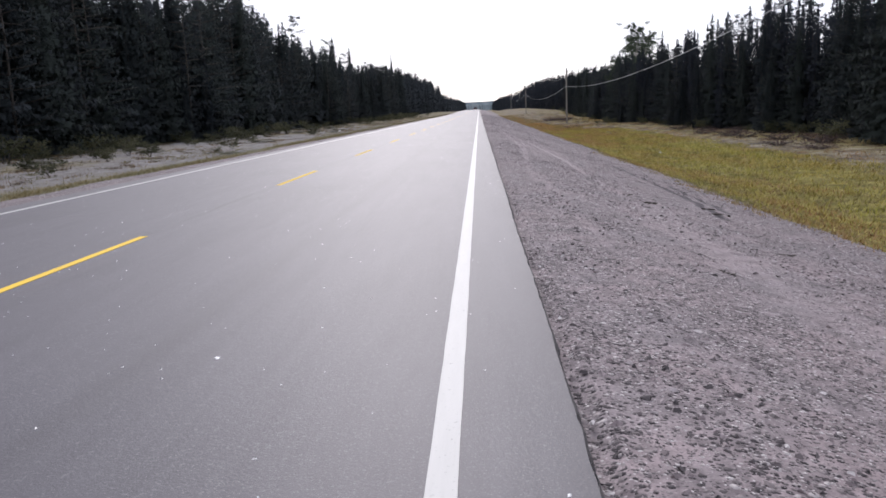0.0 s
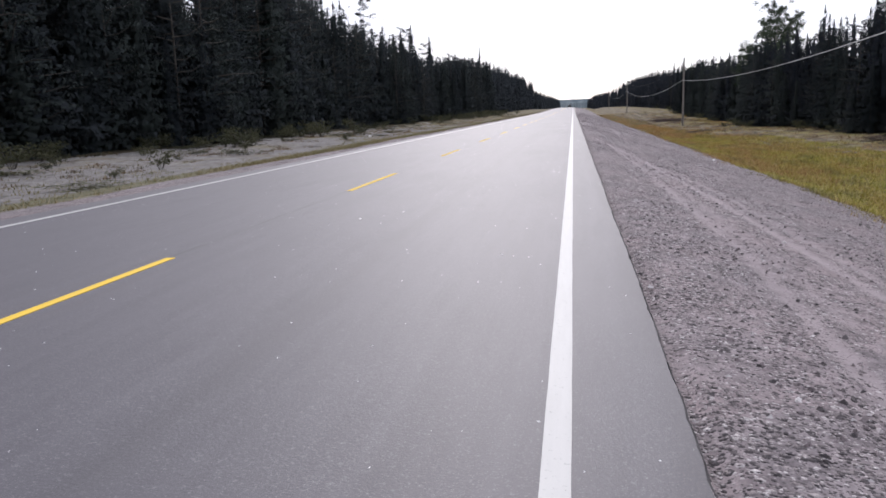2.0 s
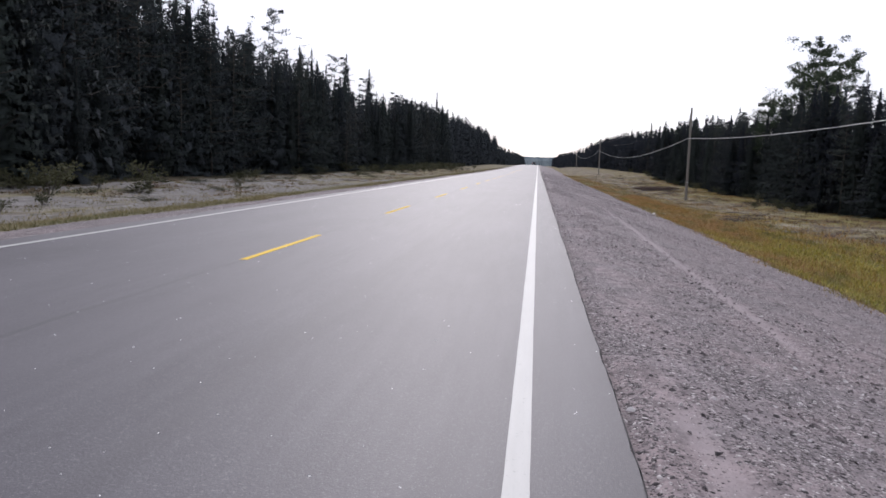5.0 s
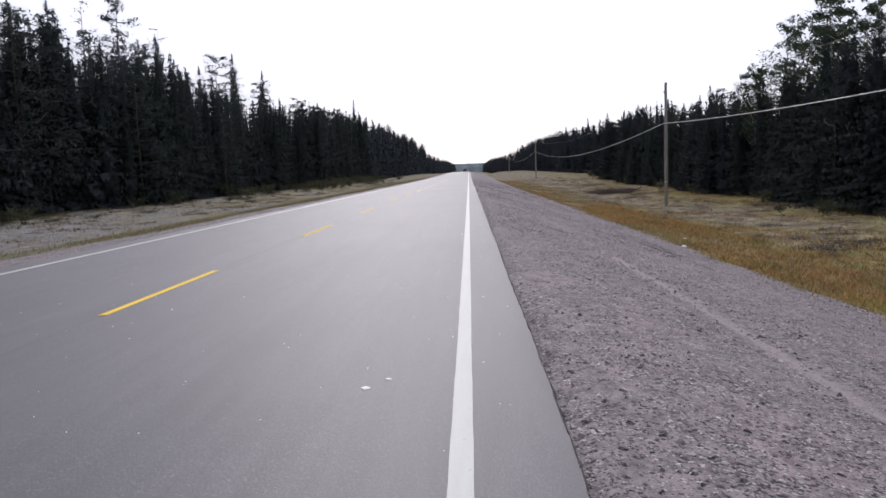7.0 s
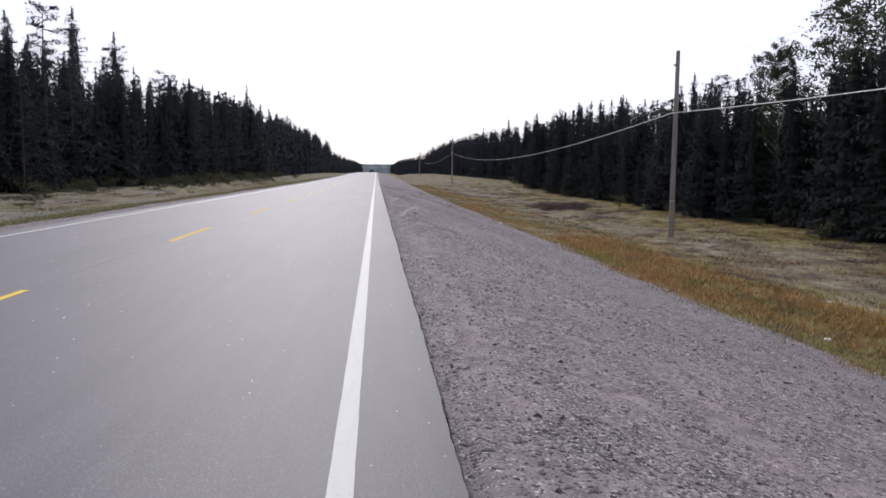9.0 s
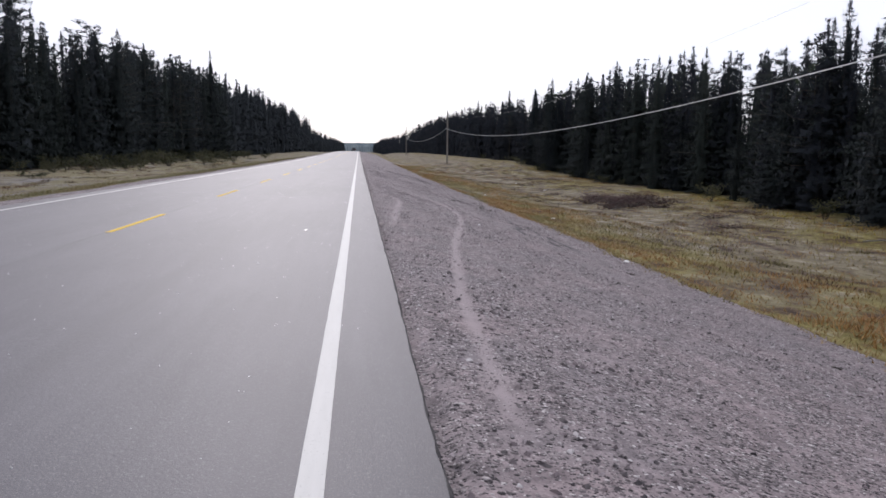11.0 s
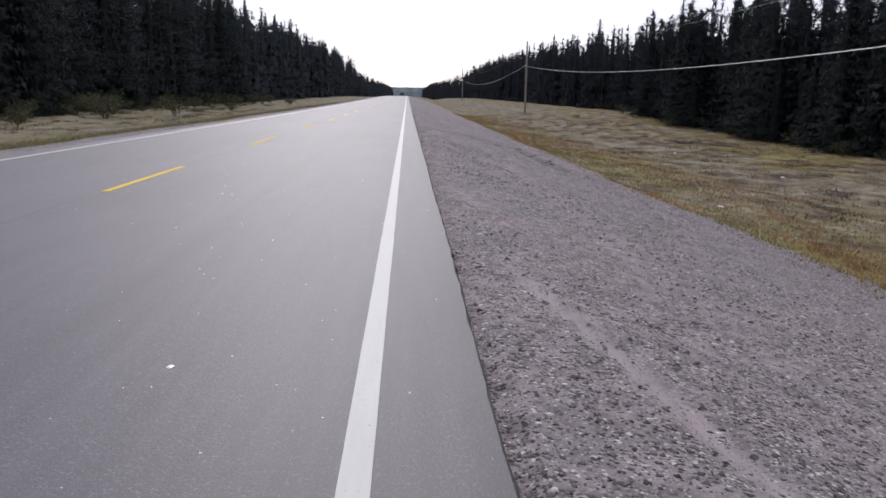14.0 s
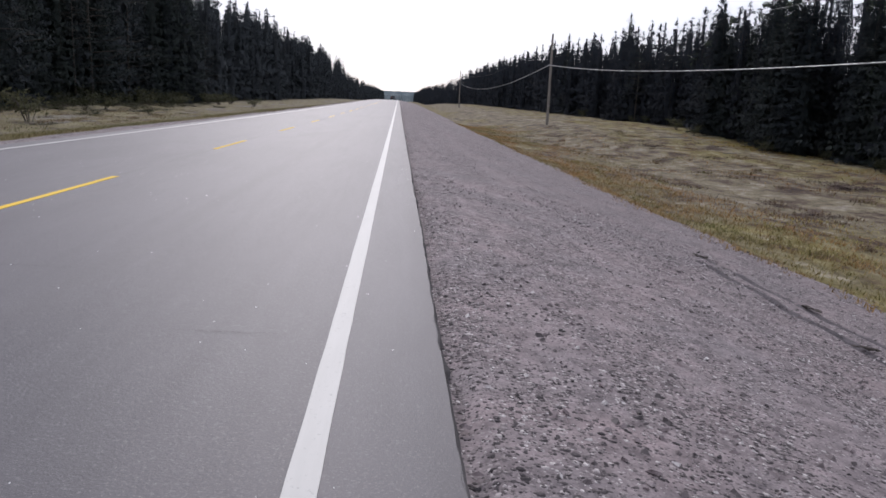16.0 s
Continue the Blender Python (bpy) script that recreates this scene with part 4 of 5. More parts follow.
# wooded rise at the very end of the road
rx = np.arange(-900, 901, 3.0)
top = 14.5 + 0.8 * np.sin(rx * 0.004 + 1) + 0.7 * np.sin(rx * 0.05) * np.sin(rx * 0.013) + rng.uniform(-0.5, 0.5, len(rx))
lines = [(1500, -6 + 0 * rx), (1506, top * 0.55), (1516, top * 0.85), (1530, top), (1600, top - 2), (1800, -6 + 0 * rx)]
V = np.stack([np.stack([rx, np.full_like(rx, yy) + rng.uniform(-3, 3, len(rx)), zz], -1) for yy, zz in lines], 0).reshape(-1, 3)
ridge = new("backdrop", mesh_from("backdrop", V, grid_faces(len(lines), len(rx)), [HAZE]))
tagged(ridge, "low wooded rise far beyond the crest, painted hazy blue", "backdrop", kind="structure")

# ragged pines standing above the left wood, some half dead
PINES = [(-32.8, 138.5, 20.0, 0), (-31.9, 164.0, 17.9, 0), (-30.2, 141.5, 17.2, 1), (-34.0, 134.0, 18.5, 1), (-31.0, 181, 16.4, 0), (-28.5, 196, 13.8, 2), (-28.0, 210, 14.8, 2), (-27.5, 226, 15.5, 2), (-28.4, 88.0, 15.8, 2), (-27.2, 96.0, 14.0, 2), (-27.0, 76, 12.6, 2), (-26.5, 64, 12.0, 2), (-26.6, 50, 12.6, 2), (-28.5, 240, 16.0, 2), (-26.2, 110, 12.5, 2), (-26.4, 186, 14.2, 2)]
r = np.random.default_rng(3)
pines = []
for name, (limbs, tufts, spread, bare, size), mat, label in (
        ("pine", (18, 2300, 1.5, 0.6, 0.055), PINE_NEEDLES, "tall thin pine with a sparse ragged crown above the forest"),
        ("dead_pine", (10, 120, 0.9, 0.55, 0.06), PINE_NEEDLES, "tall bare half-dead pine stem with few twigs"),
        ("pine", (44, 2750, 2.0, 0.12, 0.073), PINE_NEEDLES, "bushy pine with clumped needles at the forest edge"),
        ("pine", (30, 2000, 1.8, 0.34, 0.068), PINE_NEEDLES, "pine with a broken layered crown at the forest edge")):
    wood, green = pine(r, 9.9, spread, limbs, tufts, size, bare, 0.09)
    pines.append(tree_thing(name, wood, green, DEAD_WOOD if name == "dead_pine" else BARK, mat, label, "tree", "pines in the forest"))
seen = set()
for i in range(64):
    y = 32 + i * 3.6 + rng.uniform(-1.6, 1.6)
    PINES.append((float(front_left(y)) - rng.uniform(-0.3, 2.5), y, float(height_left(y)) * rng.uniform(0.62, 1.03), 2 if rng.random() < 0.6 else 3))
for i in range(22):
    y = 40 + i * 9.5 + rng.uniform(-3, 3)
    PINES.append((float(front_right(y)) + rng.uniform(0.2, 2.5), y, float(height_right(y)) * rng.uniform(0.7, 1.0), 2 if rng.random() < 0.6 else 3))
for i in range(12):
    y = 128 + i * 3.6 + rng.uniform(-1.5, 1.5)
    PINES.append((float(front_right(y)) + rng.uniform(0.6, 3.0), y, float(height_right(y)) * rng.uniform(0.8, 1.06), 2))
for i in range(14):
    y = 80 + i * 2.8 + rng.uniform(-1.2, 1.2)
    PINES.append((float(front_left(y)) - rng.uniform(1.5, 5.5), y, float(height_left(y)) * rng.uniform(0.82, 1.0), 2))
for x, y, h, k in PINES:
    m = stand(x, y, h / 10 * rng.uniform(0.85, 1.1), h / 10, rng.uniform(0, 360))
    if k in seen:
        put_copy(pines[k], m)
    else:
        seen.add(k)
        pines[k].matrix_basis = m

# aspens in the right wood
r = np.random.default_rng(11)
wood, boughs, green = broadleaf(r, 9.4, 1.75, 34, 9600, 0.06)
aspen = tree_thing("aspen", wood, green, PALE_BARK, ASPEN_LEAVES, "tall leafy aspen rising above the spruces", "tree", "aspens in the right forest")
for v, f in boughs:
    child("limb", mesh_from("limb", v, f, [PALE_BARK], smooth_shade=True), aspen)
aspen.matrix_basis = stand(24.6, 118.9, 1.75, 1.5, 40)
for x, y, h, w, a in ((25.4, 125.6, 13.6, 1.45, 310), (24.0, 130.4, 10.6, 1.0, 170), (26.5, 122.0, 12.8, 1.5, 200), (25.6, 115.6, 13.2, 1.4, 120), (23.0, 127.6, 10.6, 0.8, 90), (29.0, 212, 11.0, 1.2, 130), (27.6, 174, 9.6, 1.0, 10), (28.5, 186, 10.0, 1.1, 300), (30.5, 226, 11.0, 1.3, 20), (28.0, 152, 8.8, 1.0, 250), (26.4, 163, 9.6, 0.8, 70), (27.0, 170, 9.9, 0.9, 160), (27.5, 196, 10.6, 1.0, 220)):
    put_copy(aspen, stand(x, y, w, h / 10, a))

# ---- shrubs ----
r = np.random.default_rng(21)


def shrub_meshes(stems, leaves, size, flat):
    wood, green = [], []
    for i in range(stems):
        a, ln = r.uniform(0, 6.28), r.uniform(0.5, 1.0)
        tip = np.array([math.cos(a) * ln * 0.6, math.sin(a) * ln * 0.6, ln * flat])
        wood.append(tube([(0.05 * math.cos(a), 0.05 * math.sin(a), -0.05), tip * [0.5, 0.5, 0.65], tip], [0.014, 0.01, 0.004], 4))
        for q in range(3):
            green.append(leaf_clump(r, tip * r.uniform(0.5, 1.0), 0.3, leaves // (stems * 3), size))
    return joined(wood), joined(green)


def shrub_thing(name, meshes, leaf, label, group):
    top = tagged(new(name), label, "shrub", group)
    child("twig_base", mesh_from(name + "_twig_base", *meshes[0], [BARK]), top)
    child("foliage", mesh_from(name + "_foliage", *meshes[1], [leaf]), top)
    return top


bush = shrub_thing("shrub", shrub_meshes(9, 300, 0.065, 1.05), SHRUB_LEAVES, "low green leafy shrub at the edge of the forest", "shrubs along the forest edge")
bush.matrix_basis = stand(-19.4, 28.9, 0.8, 0.7)
for i in range(150):
    y = rng.uniform(25, 260)
    if 82 < y < 150 and rng.random() < 0.75:
        continue
    x = float(front_left(y)) + abs(rng.normal(0, 2.6)) + 0.6
    s = rng.uniform(0.6, 1.5)
    put_copy(bush, stand(x, y, s * 1.2, s * rng.uniform(0.6, 1.0), rng.uniform(0, 360)))
for i in range(45):
    y = rng.uniform(35, 260)
    x = float(front_right(y)) - abs(rng.normal(0, 0.9)) - 0.2
    s = rng.uniform(0.4, 1.0)
    put_copy(bush, stand(x, y, s * 1.2, s, rng.uniform(0, 360)))

for i in range(100):
    y = rng.uniform(22, 230)
    if 82 < y < 150 and rng.random() < 0.6:
        continue
    x = -22.5 + abs(rng.normal(0, 3.6))
    s = rng.uniform(0.3, 0.8)
    put_copy(bush, stand(x, y, s * 1.15, s * rng.uniform(0.7, 1.1), rng.uniform(0, 360)))

for i in range(80):
    y = rng.uniform(28, 240)
    x = -23.5 + abs(rng.normal(0, 4.0))
    s = rng.uniform(0.5, 1.2)
    put_copy(bush, stand(x, y, s * 1.5, s * rng.uniform(0.18, 0.34), rng.uniform(0, 360)))

heap = shrub_thing("brush_clump", shrub_meshes(26, 720, 0.0245, 0.28), RUST_LEAVES, "low rusty-brown clump of dead brush on the verge", "brush clumps on the right verge")
heap.matrix_basis = stand(16.0, 33.6, 1.4, 0.9)
for x, y, s in ((16.8, 49.2, 1.6), (16.9, 62.9, 1.3), (15.2, 36.5, 1.2), (17.3, 42.0, 1.5), (14.9, 148.0, 1.6), (14.2, 146.0, 1.3), (15.6, 149.5, 1.4), (16.6, 150.5, 1.3), (15.6, 146.6, 1.2), (17.4, 36.5, 1.4), (18.2, 39.5, 1.5), (16.4, 45.0, 1.3), (18.0, 52.0, 1.3), (14.9, 134.4, 1.4), (13.2, 99.2, 1.0), (10.9, 88.5, 1.3), (11.8, 89.7, 1.2), (14.6, 145.0, 1.4), (18.4, 183.6, 1.6), (19.3, 180.1, 1.5), (16.8, 203.7, 1.3), (12.5, 92, 0.9), (16.4, 53.5, 1.2), (17.5, 57.0, 1.3), (15.8, 163, 1.0), (13.8, 158, 0.9), (17.0, 122, 1.1), (16.5, 110, 1.1), (18.3, 114, 1.3), (16, 138, 1.3), (18.4, 140, 1.2), (17.6, 168, 1.1), (12.9, 176, 0.9), (17, 80, 1.2), (14.2, 76, 1.0), (13.6, 144.6, 1.3), (14.4, 150.6, 1.4), (16.2, 144.8, 1.5), (17.2, 147.4, 1.6), (13.2, 147.6, 1.2), (15.3, 152.3, 1.3), (17.8, 151.2, 1.3), (16.2, 148.4, 1.5)):
    put_copy(heap, stand(x, y, s * 1.25, s * (0.95 if y < 70 or 143 < y < 153 else 0.5), rng.uniform(0, 360)))

for i in range(70):
    y = rng.uniform(25, 235)
    x = rng.uniform(11, float(front_right(y)) - 1.5)
    s = rng.uniform(0.35, 0.9)
    put_copy(heap, stand(x, y, s * 1.3, s * rng.uniform(0.3, 0.6), rng.uniform(0, 360)))


def dead_branch(x, y, ln, turn):
    r2 = np.random.default_rng(abs(int(x * 50 + y * 7)))
    bits = [tube([(-ln / 2, 0, 0), (-ln * 0.1, 0.06 * ln, 0.03), (ln / 2, -0.03 * ln, 0.02)], [0.03, 0.024, 0.01], 6)]
    for q in range(4):
        px = r2.uniform(-0.3, 0.4) * ln
        bits.append(tube([(px, 0.02, 0.02), (px + 0.2 * ln, r2.uniform(-0.25, 0.25) * ln, r2.uniform(0.02, 0.18))], [0.012, 0.004], 4))
    ob = tagged(new("dead_branch", mesh_from("dead_branch", *joined(bits), [DEAD_WOOD])), "grey dead branch lying on the mossy verge", "branch", "dead branches on the verge")
    ob.matrix_basis = pose(x, y, float(land(x, y)) + 0.02, 0, 0, turn)


for i in range(36):
    y = rng.uniform(30, 225)
    dead_branch(rng.uniform(10.5, float(front_right(y)) - 1), y, rng.uniform(0.8, 2.2), rng.uniform(0, 360))
for i in range(14):
    y = rng.uniform(40, 225)
    dead_branch(rng.uniform(-22.5, -12.5), y, rng.uniform(0.7, 1.8), rng.uniform(0, 360))

# ---- grass and gravel ----


def tufts(name, xs, ys, low, high, blades, label, mat=None):
    n = len(xs) * blades
    x = np.repeat(xs, blades) + rng.normal(0, 0.12, n)
    y = np.repeat(ys, blades) + rng.normal(0, 0.12, n)
    z = land(x, y) - 0.02
    a = rng.uniform(0, 6.28, n)
    h = rng.uniform(low, high, n)
    w = rng.uniform(0.006, 0.013, n) + h * 0.02
    lean = rng.uniform(0.3, 1.6, n) * h
    base = np.stack([x, y, z], -1)
    s = np.stack([-np.sin(a) * w, np.cos(a) * w, 0 * a], -1)
    tip = base + np.stack([np.cos(a) * lean, np.sin(a) * lean, h], -1)
    V = np.stack([base - s * 1.3, base + s * 1.3, tip], 1).reshape(-1, 3)
    F = np.arange(n * 3).reshape(-1, 3)
    return tagged(new(name, mesh_from(name, V, F, [mat or GRASS])), label, "grass", kind="stuff")


ys = rng.uniform(-8, 235, 42000)
xs = right_edge(ys) + np.abs(rng.normal(0, 2.4, len(ys))) - 0.35 - 0.5 * rng.random(len(ys)) ** 3
keep = bumps(xs * 0.8, ys * 0.5) + rng.normal(0, 0.5, len(ys)) > -0.55
tufts("grass", xs[keep], ys[keep], 0.03, 0.13, 5, "yellow-green and rusty dry grass beside the gravel shoulder")
ys = rng.uniform(0, 76, 19000)
xs = right_edge(ys) + 0.05 + 7.6 * rng.random(len(ys)) ** 1.2
keep = bumps(xs * 0.3 + 2, ys * 0.2) + rng.normal(0, 0.3, len(ys)) > -0.6
tufts("grass", xs[keep], ys[keep], 0.06, 0.18, 5, "fresh yellow-green meadow grass on the verge below the shoulder", MEADOW_GRASS)
ys = rng.uniform(45, 112, 12000)
xs = right_edge(ys) + 0.2 + np.abs(rng.normal(0, 3.0, len(ys)))
keep = bumps(xs * 0.3 + 2, ys * 0.2) + rng.normal(0, 0.25, len(ys)) > -0.35
tufts("grass", xs[keep], ys[keep], 0.06, 0.2, 5, "tall yellow and orange dry grass on the verge below the shoulder", YELLOW_GRASS)
ys = rng.uniform(82, 117, 4400)
xs = right_edge(ys) + 0.6 + 2.6 * rng.random(len(ys))
keep = bumps(xs * 0.5 + 1, ys * 0.25) + rng.normal(0, 0.3, len(ys)) > -0.3
tufts("grass", xs[keep], ys[keep], 0.06, 0.19, 5, "orange-brown dry grass in a band along the gravel shoulder", RUST_GRASS)
ys = rng.uniform(76, 175, 9000)
xs = rng.uniform(9.0, 20.5, len(ys))
keep = bumps(xs * 0.4 + 5, ys * 0.22) + rng.normal(0, 0.2, len(ys)) > 0.1
tufts("grass", xs[keep], ys[keep], 0.03, 0.1, 4, "short yellow moss and grass in patches on the open verge", MEADOW_GRASS)
ys = rng.uniform(100, 215, 3500)
xs = front_right(ys) - 0.3 - np.abs(rng.normal(0, 1.7, len(ys)))
keep = bumps(xs * 0.4 + 1, ys * 0.3) + rng.normal(0, 0.2, len(ys)) > -0.1
tufts("grass", xs[keep], ys[keep], 0.05, 0.16, 5, "yellow moss and grass along the foot of the forest", YELLOW_GRASS)
ys = rng.uniform(10, 240, 24000)
xs = rng.uniform(8.0, 21.5, len(ys))
keep = bumps(xs * 0.35, ys * 0.25) + rng.normal(0, 0.3, len(ys)) > -0.15 + 0.45 * smooth(105, 140, ys)
tufts("grass", xs[keep], ys[keep], 0.03, 0.12, 5, "thin dry grass on the mossy right verge")
ys = rng.uniform(15, 260, 12000)
xs = rng.uniform(-24.5, -9.4, len(ys))
keep = bumps(xs * 0.3, ys * 0.2) > 0.0
tufts("grass", xs[keep], ys[keep], 0.04, 0.13, 5, "sparse dry grass on the sandy left verge", OLIVE_GRASS)

ys = rng.uniform(5, 240, 30000)
xs = left_edge(ys) - 0.1 - np.abs(rng.normal(0, 1.5, len(ys)))
keep = bumps(xs * 0.5, ys * 0.35) + rng.normal(0, 0.5, len(ys)) > -0.4
tufts("grass", xs[keep], ys[keep], 0.03, 0.12, 4, "olive dry grass along the edge of the far gravel shoulder", OLIVE_GRASS)

# low heath in clusters on both open verges
for side, x0, x1, y0, y1, clusters in ((1, 9.5, 20.5, 60, 215, 420), (-1, -24.0, -13.5, 15, 215, 420)):
    cx, cy, cr = rng.uniform(x0, x1, clusters), rng.uniform(y0, y1, clusters), rng.uniform(0.12, 0.55, clusters)
    each = np.repeat(np.arange(clusters), 16)
    xs = cx[each] + rng.normal(0, 0.6, len(each)) * cr[each]
    ys = cy[each] + rng.normal(0, 1.1, len(each)) * cr[each]
    tufts("heath", xs, ys, 0.04, 0.17, 4, "low dark brown heath sprigs in scattered clusters on the verge", HEATH)


def stones(name, xs, ys, zs, lo, hi, mat, label, kind_word):
    n = len(xs)
    s = rng.uniform(lo, hi, n) * np.where(rng.random(n) < 0.06, 1.35, 1.0)
    d = np.array([[1, 0.8, -0.35], [-1, 0.8, -0.35], [-1, -0.8, -0.35], [1, -0.8, -0.35], [0.55, -0.2, 0.45], [-0.55, -0.2, 0.45]], float)
    k = d[None] * rng.uniform(0.6, 1.25, (n, 6, 1)) + rng.normal(0, 0.17, (n, 6, 3))
    a = rng.uniform(0, 6.28, n)
    x, y, z = k[..., 0] * rng.uniform(0.8, 1.4, n)[:, None], k[..., 1], k[..., 2]
    V = np.stack([x * np.cos(a)[:, None] - y * np.sin(a)[:, None], x * np.sin(a)[:, None] + y * np.cos(a)[:, None], z], -1) * s[:, None, None]
    V += np.stack([xs, ys, zs + s * 0.15], -1)[:, None, :]
    f = np.array([(0, 1, 5), (0, 5, 4), (2, 3, 4), (2, 4, 5), (1, 2, 5), (3, 0, 4)])
    F = (np.arange(n)[:, None, None] * 6 + f[None]).reshape(-1, 3)
    return tagged(new(name, mesh_from(name, V.reshape(-1, 3), F, [mat])), label, kind_word, kind="stuff")


ys = np.concatenate([rng.uniform(-1.5, 168, 112000), rng.uniform(168, 200, 5000)])
xs = 0.56 + (right_edge(ys) - 0.56) * rng.random(len(ys)) ** 1.25
clump = bumps(xs * 2.0, ys * 0.9)
keep = (rng.random(len(xs)) > track_wear(xs, ys) * 0.9) & (clump + rng.normal(0, 0.5, len(xs)) > -0.1) & (rng.random(len(xs)) < 0.25 + 0.75 * smooth(0.55, 1.3, xs))
xs, ys = xs[keep], ys[keep]
big = np.flatnonzero(ys > 3.0)[::22]
stones("loose_stones", xs[big], ys[big], land(xs[big], ys[big]) + 0.02, 0.011, 0.02, STONE, "larger loose stones scattered over the gravel shoulder", "gravel")
stones("loose_stones", xs, ys, land(xs, ys) + 0.02, 0.007, 0.0188, STONE, "loose crushed stones lying on the gravel shoulder", "gravel")
ys = rng.uniform(-2, 170, 4200)
xs = rng.uniform(-6.8, 0.5, 4200)
stones("road_grit", xs, ys, road_z(xs, ys), 0.003, 0.0065, QUARTZ, "tiny bright grit and stone chips on the asphalt", "grit")

# ---- utility line ----
# x, y, height of the top, height of the cable
POLES = [(14.3, 16.3, 9.4, 6.7), (14.1, 120.6, 7.0, 4.15), (14.0, 224.8, 7.6, 4.85), (14.0, 329.0, 8.2, 5.4)]


def utility_pole(x, y, top_z, cable_z):
    top = tagged(new("utility_pole"), "weathered grey wooden utility pole on the grassy verge", "utility pole", "utility poles along the road")
    z0 = float(land(x, y))
    top.matrix_basis = pose(x, y, z0)
    h, c = top_z - z0, cable_z - z0
    w = h - 0.6
    child("post", mesh_from("post", *tube([(0, 0, -0.5), (0, 0, 0.1), (0, 0, h * 0.5), (0, 0, h * 0.99), (0, 0, h)], [0.14, 0.135, 0.115, 0.09, 0.075], 12), [POLE_WOOD], smooth_shade=True), top)
    child("cable_clamp", mesh_from("cable_clamp", *joined([tube([(-0.18, 0, c), (-0.07, 0, c)], [0.03, 0.03], 8), tube([(-0.17, -0.12, c), (-0.17, 0.12, c)], [0.025, 0.025], 8)]), [STEEL]), top, "small steel cable clamp")
    child("insulator", mesh_from("insulator", *tube([(-0.13, 0, w - 0.12), (-0.13, 0, w - 0.07), (-0.13, 0, w - 0.04), (-0.13, 0, w)], [0.03, 0.05, 0.03, 0.045], 8), [STEEL]), top, "small grey insulator")
    child("band", mesh_from("band", *tube([(0, 0, 1.7), (0, 0, 1.74)], [0.135, 0.135], 12), [STEEL]), top, "thin metal band")
    return top


for p in POLES:
    utility_pole(*p)


def span(name, a, b, za, zb, sag, rad, mat, label, off):
    pts = [(a[0] + (b[0] - a[0]) * k + off, a[1] + (b[1] - a[1]) * k, za + (zb - za) * k - sag * 4 * k * (1 - k)) for k in np.linspace(0, 1, 33)]
    return tagged(new(name, mesh_from(name, *tube(pts, [rad] * 33, 6), [mat], smooth_shade=True)), label, "cable", "cables between the poles")


ends = [(14.3, -88.0, 10.5, 8.0)] + POLES
for a, b in zip(ends[:-1], ends[1:]):
    span("telephone_cable", a, b, a[3], b[3], 1.72, 0.018, CABLE, "thick grey overhead cable sagging between the utility poles", -0.17)
    span("thin_wire", a, b, a[2] - 0.6, b[2] - 0.6, 1.8, 0.004, STEEL, "thin overhead wire near the tops of the poles", -0.13)

# ---- litter and scraps ----


def crumpled(name, x, y, s, mat, flat, label, category, group):
    bm = bmesh.new()
    bmesh.ops.create_icosphere(bm, subdivisions=2, radius=1.0)
    for v in bm.verts:
        k = noise.noise(v.co * 1.7 + Vector((x, y, 0)))
        v.co *= 1 + 0.5 * k
        v.co.z *= flat
    me = bpy.data.meshes.new(name)
    bm.to_mesh(me)
    bm.free()
    me.materials.append(mat)
    ob = tagged(new(name, me), label, category, group)
    zz = float(land(x, y))
    if 0.5 < x < float(right_edge(y)):
        zz += 0.02
    if x < 0.5:
        zz = float(road_z(x, y))
    ob.matrix_basis = pose(x, y, zz + s * flat * 0.45, 0, 0, (x * 77 + y * 31) % 360) @ Matrix.Diagonal((s * 1.15, s * 0.9, s, 1))
    return ob


for x, y, s in ((6.8, 54.5, 0.13), (8.2, 136.4, 0.14), (7.3, 30.5, 0.12), (9.4, 36.9, 0.13), (7.7, 93.0, 0.12), (8.2, 153.5, 0.12), (7.6, 97.5, 0.1), (6.4, 88.5, 0.13), (14.3, 162.5, 0.12), (14.9, 176.0, 0.11), (6.1, 121.8, 0.11), (5.5, 48.0, 0.1), (6.7, 112.5, 0.08), (9.8, 101.0, 0.1), (-10.8, 57.0, 0.14), (7.0, 131.5, 0.09)):
    crumpled("paper_litter", x, y, s * 0.58, PAPER, 0.45, "crumpled white scrap of litter lying in the verge", "litter", "litter along the verge")


def scrap(x, y, s):
    """A torn, broken strip of bark and clods, several jagged bits in one heap."""
    rr = random.Random(int(x * 100) + int(y * 10))
    top = tagged(new("bark_scrap"), "dark torn scraps of bark lying on the gravel shoulder", "debris", "dark scraps on the shoulder")
    top.matrix_basis = pose(x, y, float(land(x, y)) + 0.025, 0, 12, (x * 77 + y * 31) % 60 + 10)
    for q in range(5):
        bm = bmesh.new()
        bmesh.ops.create_icosphere(bm, subdivisions=1, radius=1.0)
        ln, wd, ht = s * rr.uniform(0.2, 0.6), s * rr.uniform(0.08, 0.2), s * rr.uniform(0.05, 0.13)
        a = rr.uniform(-0.8, 0.8)
        ox, oy = rr.uniform(-0.6, 0.6) * s, rr.uniform(-1.4, 1.4) * s
        for v in bm.verts:
            k = 1 + 0.9 * noise.noise(v.co * 2.3 + Vector((q * 7.1, x, y)))
            px, py = v.co.x * wd * k, v.co.y * ln * k
            v.co = Vector((px * math.cos(a) - py * math.sin(a) + ox, px * math.sin(a) + py * math.cos(a) + oy, v.co.z * ht * k))
        part("bark_piece", bm, SCRAP, top)
    return top


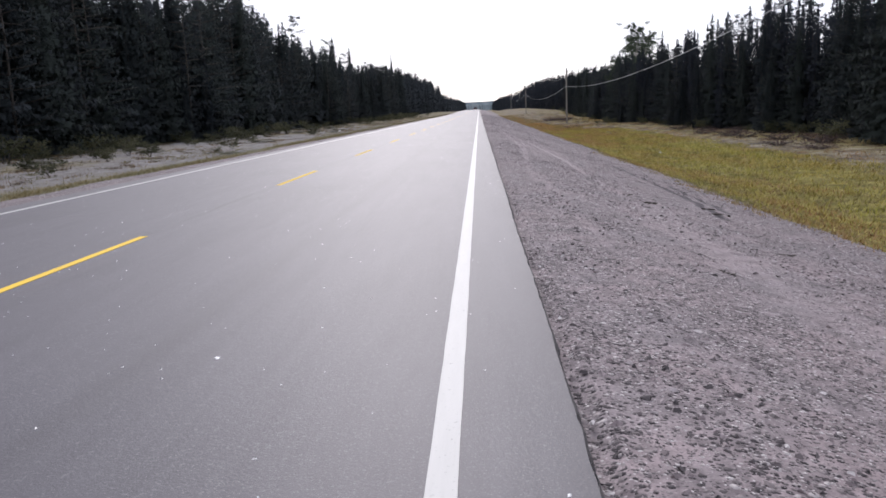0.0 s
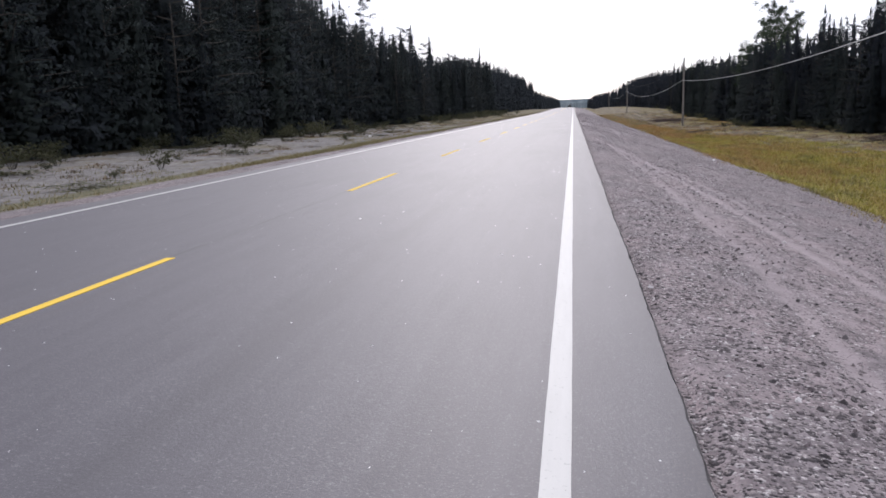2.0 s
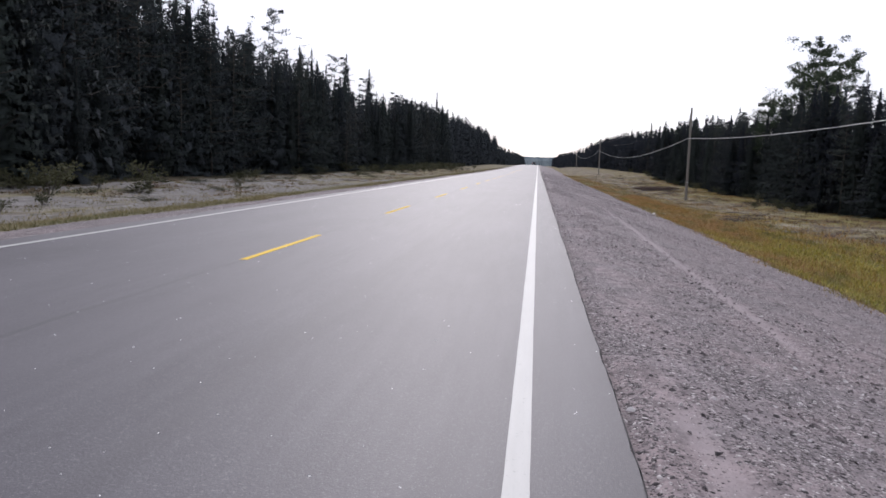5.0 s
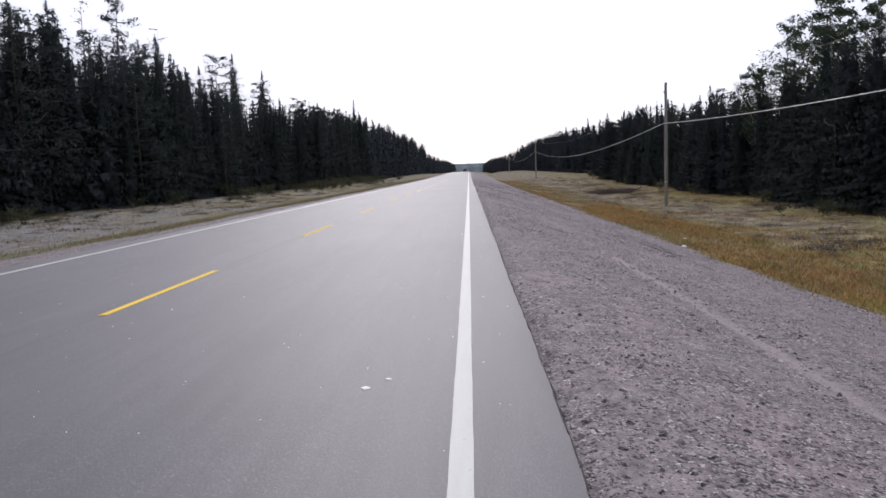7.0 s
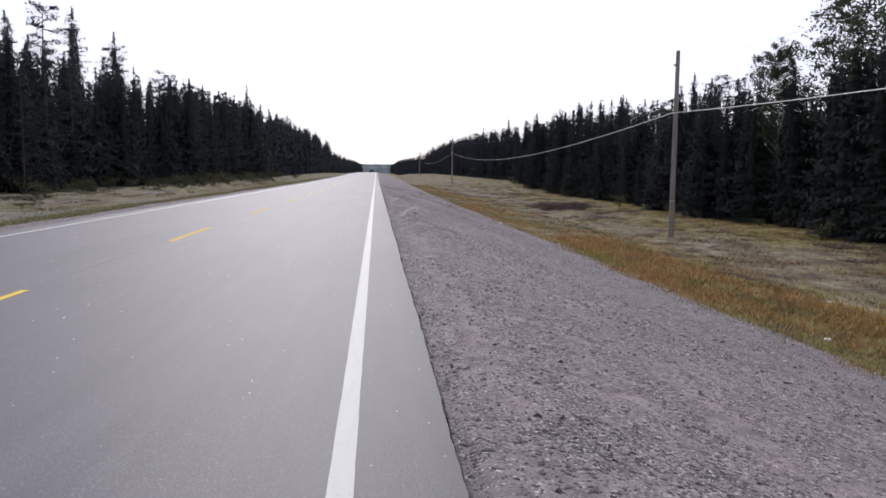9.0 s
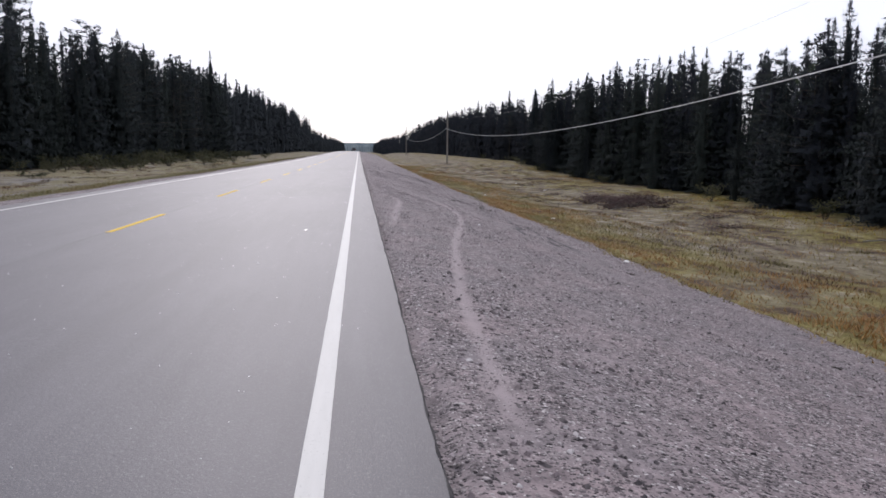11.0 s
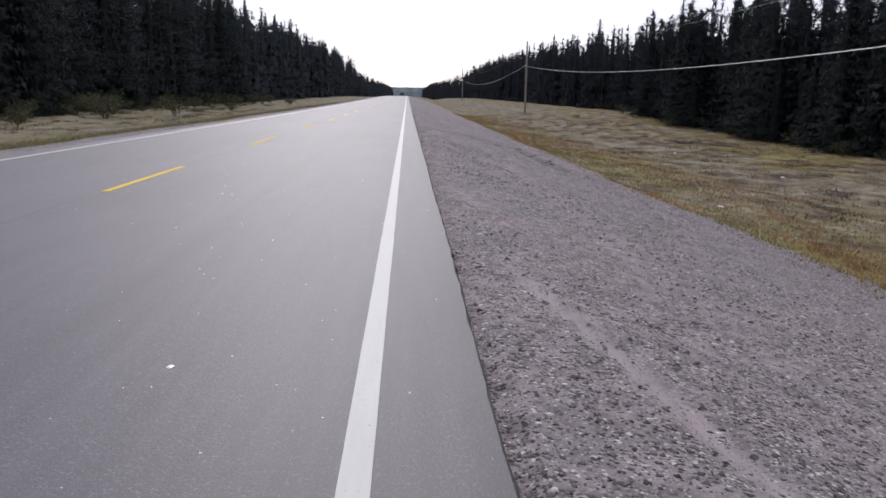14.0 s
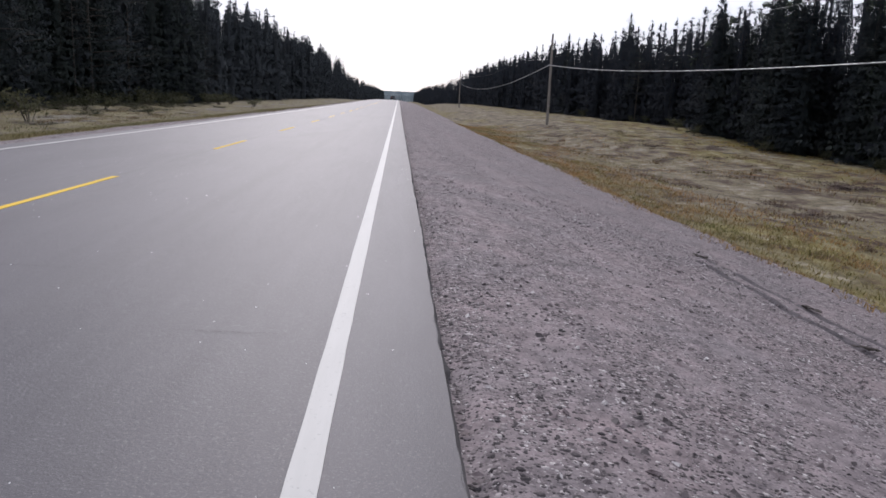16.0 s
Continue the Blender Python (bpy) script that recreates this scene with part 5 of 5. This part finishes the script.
for x, y, s in ((4.09, 10.76, 0.13), (4.17, 10.14, 0.16), (2.38, 3.97, 0.1), (1.58, 4.88, 0.05), (2.88, 9.9, 0.16), (3.65, 6.02, 0.12), (1.02, 5.93, 0.05), (2.82, 11.1, 0.1), (4.1, 21.2, 0.12), (4.63, 164.9, 0.14), (4.87, 162.4, 0.16), (4.35, 160.7, 0.14), (4.64, 158.8, 0.12), (5.25, 137.8, 0.12), (3.76, 135.1, 0.2), (4.9, 160.0, 0.14), (4.56, 157.9, 0.14), (5.3, 134.3, 0.15), (5.0, 135.9, 0.2), (4.4, 137.0, 0.14), (4.8, 136.9, 0.16), (4.4, 135.3, 0.14), (4.87, 134.6, 0.16), (4.8, 133.9, 0.14), (4.84, 132.9, 0.12), (4.5, 164.8, 0.1), (4.2, 151.5, 0.1), (4.4, 84.0, 0.14), (4.5, 83.0, 0.15), (5.3, 41.0, 0.1), (4.0, 92.5, 0.1), (1.6, 78.6, 0.04), (5.1, 119.0, 0.14), (5.0, 112.8, 0.12), (4.6, 33.0, 0.08)):
    scrap(x, y, s * 0.95)
CHIPS = [(-0.65, 117.8, .025), (-0.86, 17.0, .025), (-0.65, 15.7, .022), (-0.59, 70.2, .028), (-0.47, 70.4, .018), (-1.09, 132.0, .018),
         (-2.43, 25.3, .02), (-2.04, 25.9, .018), (-0.14, 124.4, .02), (-0.43, 124.1, .016), (-0.93, 114.2, .016), (-1.24, 0.87, .016),
         (-0.9, 137.9, .018), (-0.37, 151.9, .016), (-0.3, 31.6, .016), (3.05, 123.6, .04)]
for x, y, s in CHIPS:
    crumpled("pale_chip", x, y, s, QUARTZ, 0.25, "small pale stone chip lying on the asphalt", "stone", "pale chips on the road")

# ---- car far down the road ----


def rounded_box(w, d, h, bevel):
    bm = bmesh.new()
    bmesh.ops.create_cube(bm, size=1.0)
    for v in bm.verts:
        v.co = Vector((v.co.x * w, v.co.y * d, (v.co.z + 0.5) * h))
    bmesh.ops.bevel(bm, geom=bm.edges[:], offset=bevel, segments=2, affect="EDGES", profile=0.6)
    return bm


def far_car(x, y):
    top = tagged(new("car"), "dark car driving ahead near the crest of the road", "car")
    top.matrix_basis = pose(x, y, float(road_z(x, y)))
    bm = rounded_box(1.86, 4.5, 0.68, 0.12)
    bmesh.ops.translate(bm, verts=bm.verts, vec=(0, 0, 0.3))
    body = part("body", bm, CAR_PAINT, top)
    bm = rounded_box(1.66, 2.7, 0.62, 0.14)
    for v in bm.verts:
        k = v.co.z / 0.62
        v.co.x *= 1 - 0.18 * k
        v.co.y *= 1 - 0.25 * k
    bmesh.ops.translate(bm, verts=bm.verts, vec=(0, -0.5, 0.95))
    part("cabin", bm, CAR_PAINT, top)
    for name, vs in (("rear_window", [(-0.66, -1.795, 1.05), (0.66, -1.795, 1.05), (0.58, -1.6, 1.46), (-0.58, -1.6, 1.46)]), ("windscreen", [(0.66, 0.8, 1.05), (-0.66, 0.8, 1.05), (-0.58, 0.6, 1.46), (0.58, 0.6, 1.46)])):
        bm = bmesh.new()
        f = bm.faces.new([bm.verts.new(v) for v in vs])
        g = bmesh.ops.extrude_face_region(bm, geom=[f])
        bmesh.ops.translate(bm, verts=[v for v in g["geom"] if isinstance(v, bmesh.types.BMVert)], vec=(0, -0.02 if name == "rear_window" else 0.02, 0.005))
        part(name, bm, CAR_GLASS, top, "dark tinted glass")
    for sx in (-1, 1):
        bm = rounded_box(0.3, 0.08, 0.16, 0.02)
        bmesh.ops.translate(bm, verts=bm.verts, vec=(sx * 0.72, -2.24, 0.68))
        part("tail_lamp", bm, RED_LENS, top, "dull red tail lamp")
        for sy in (-1.35, 1.35):
            w = child("wheel", mesh_from("wheel", *tube([(sx * 0.72, sy, 0.33), (sx * 0.76, sy, 0.33), (sx * 0.9, sy, 0.33), (sx * 0.93, sy, 0.33)], [0.26, 0.33, 0.33, 0.27], 18), [RUBBER]), top)
            child("rim", mesh_from("rim", *tube([(sx * 0.925, sy, 0.33), (sx * 0.945, sy, 0.33)], [0.2, 0.17], 14), [STEEL]), w, "grey metal rim")
    bm = rounded_box(1.8, 0.12, 0.2, 0.04)
    bmesh.ops.translate(bm, verts=bm.verts, vec=(0, -2.25, 0.36))
    part("bumper", bm, CAR_PAINT, top)


far_car(-1.9, 452.0)
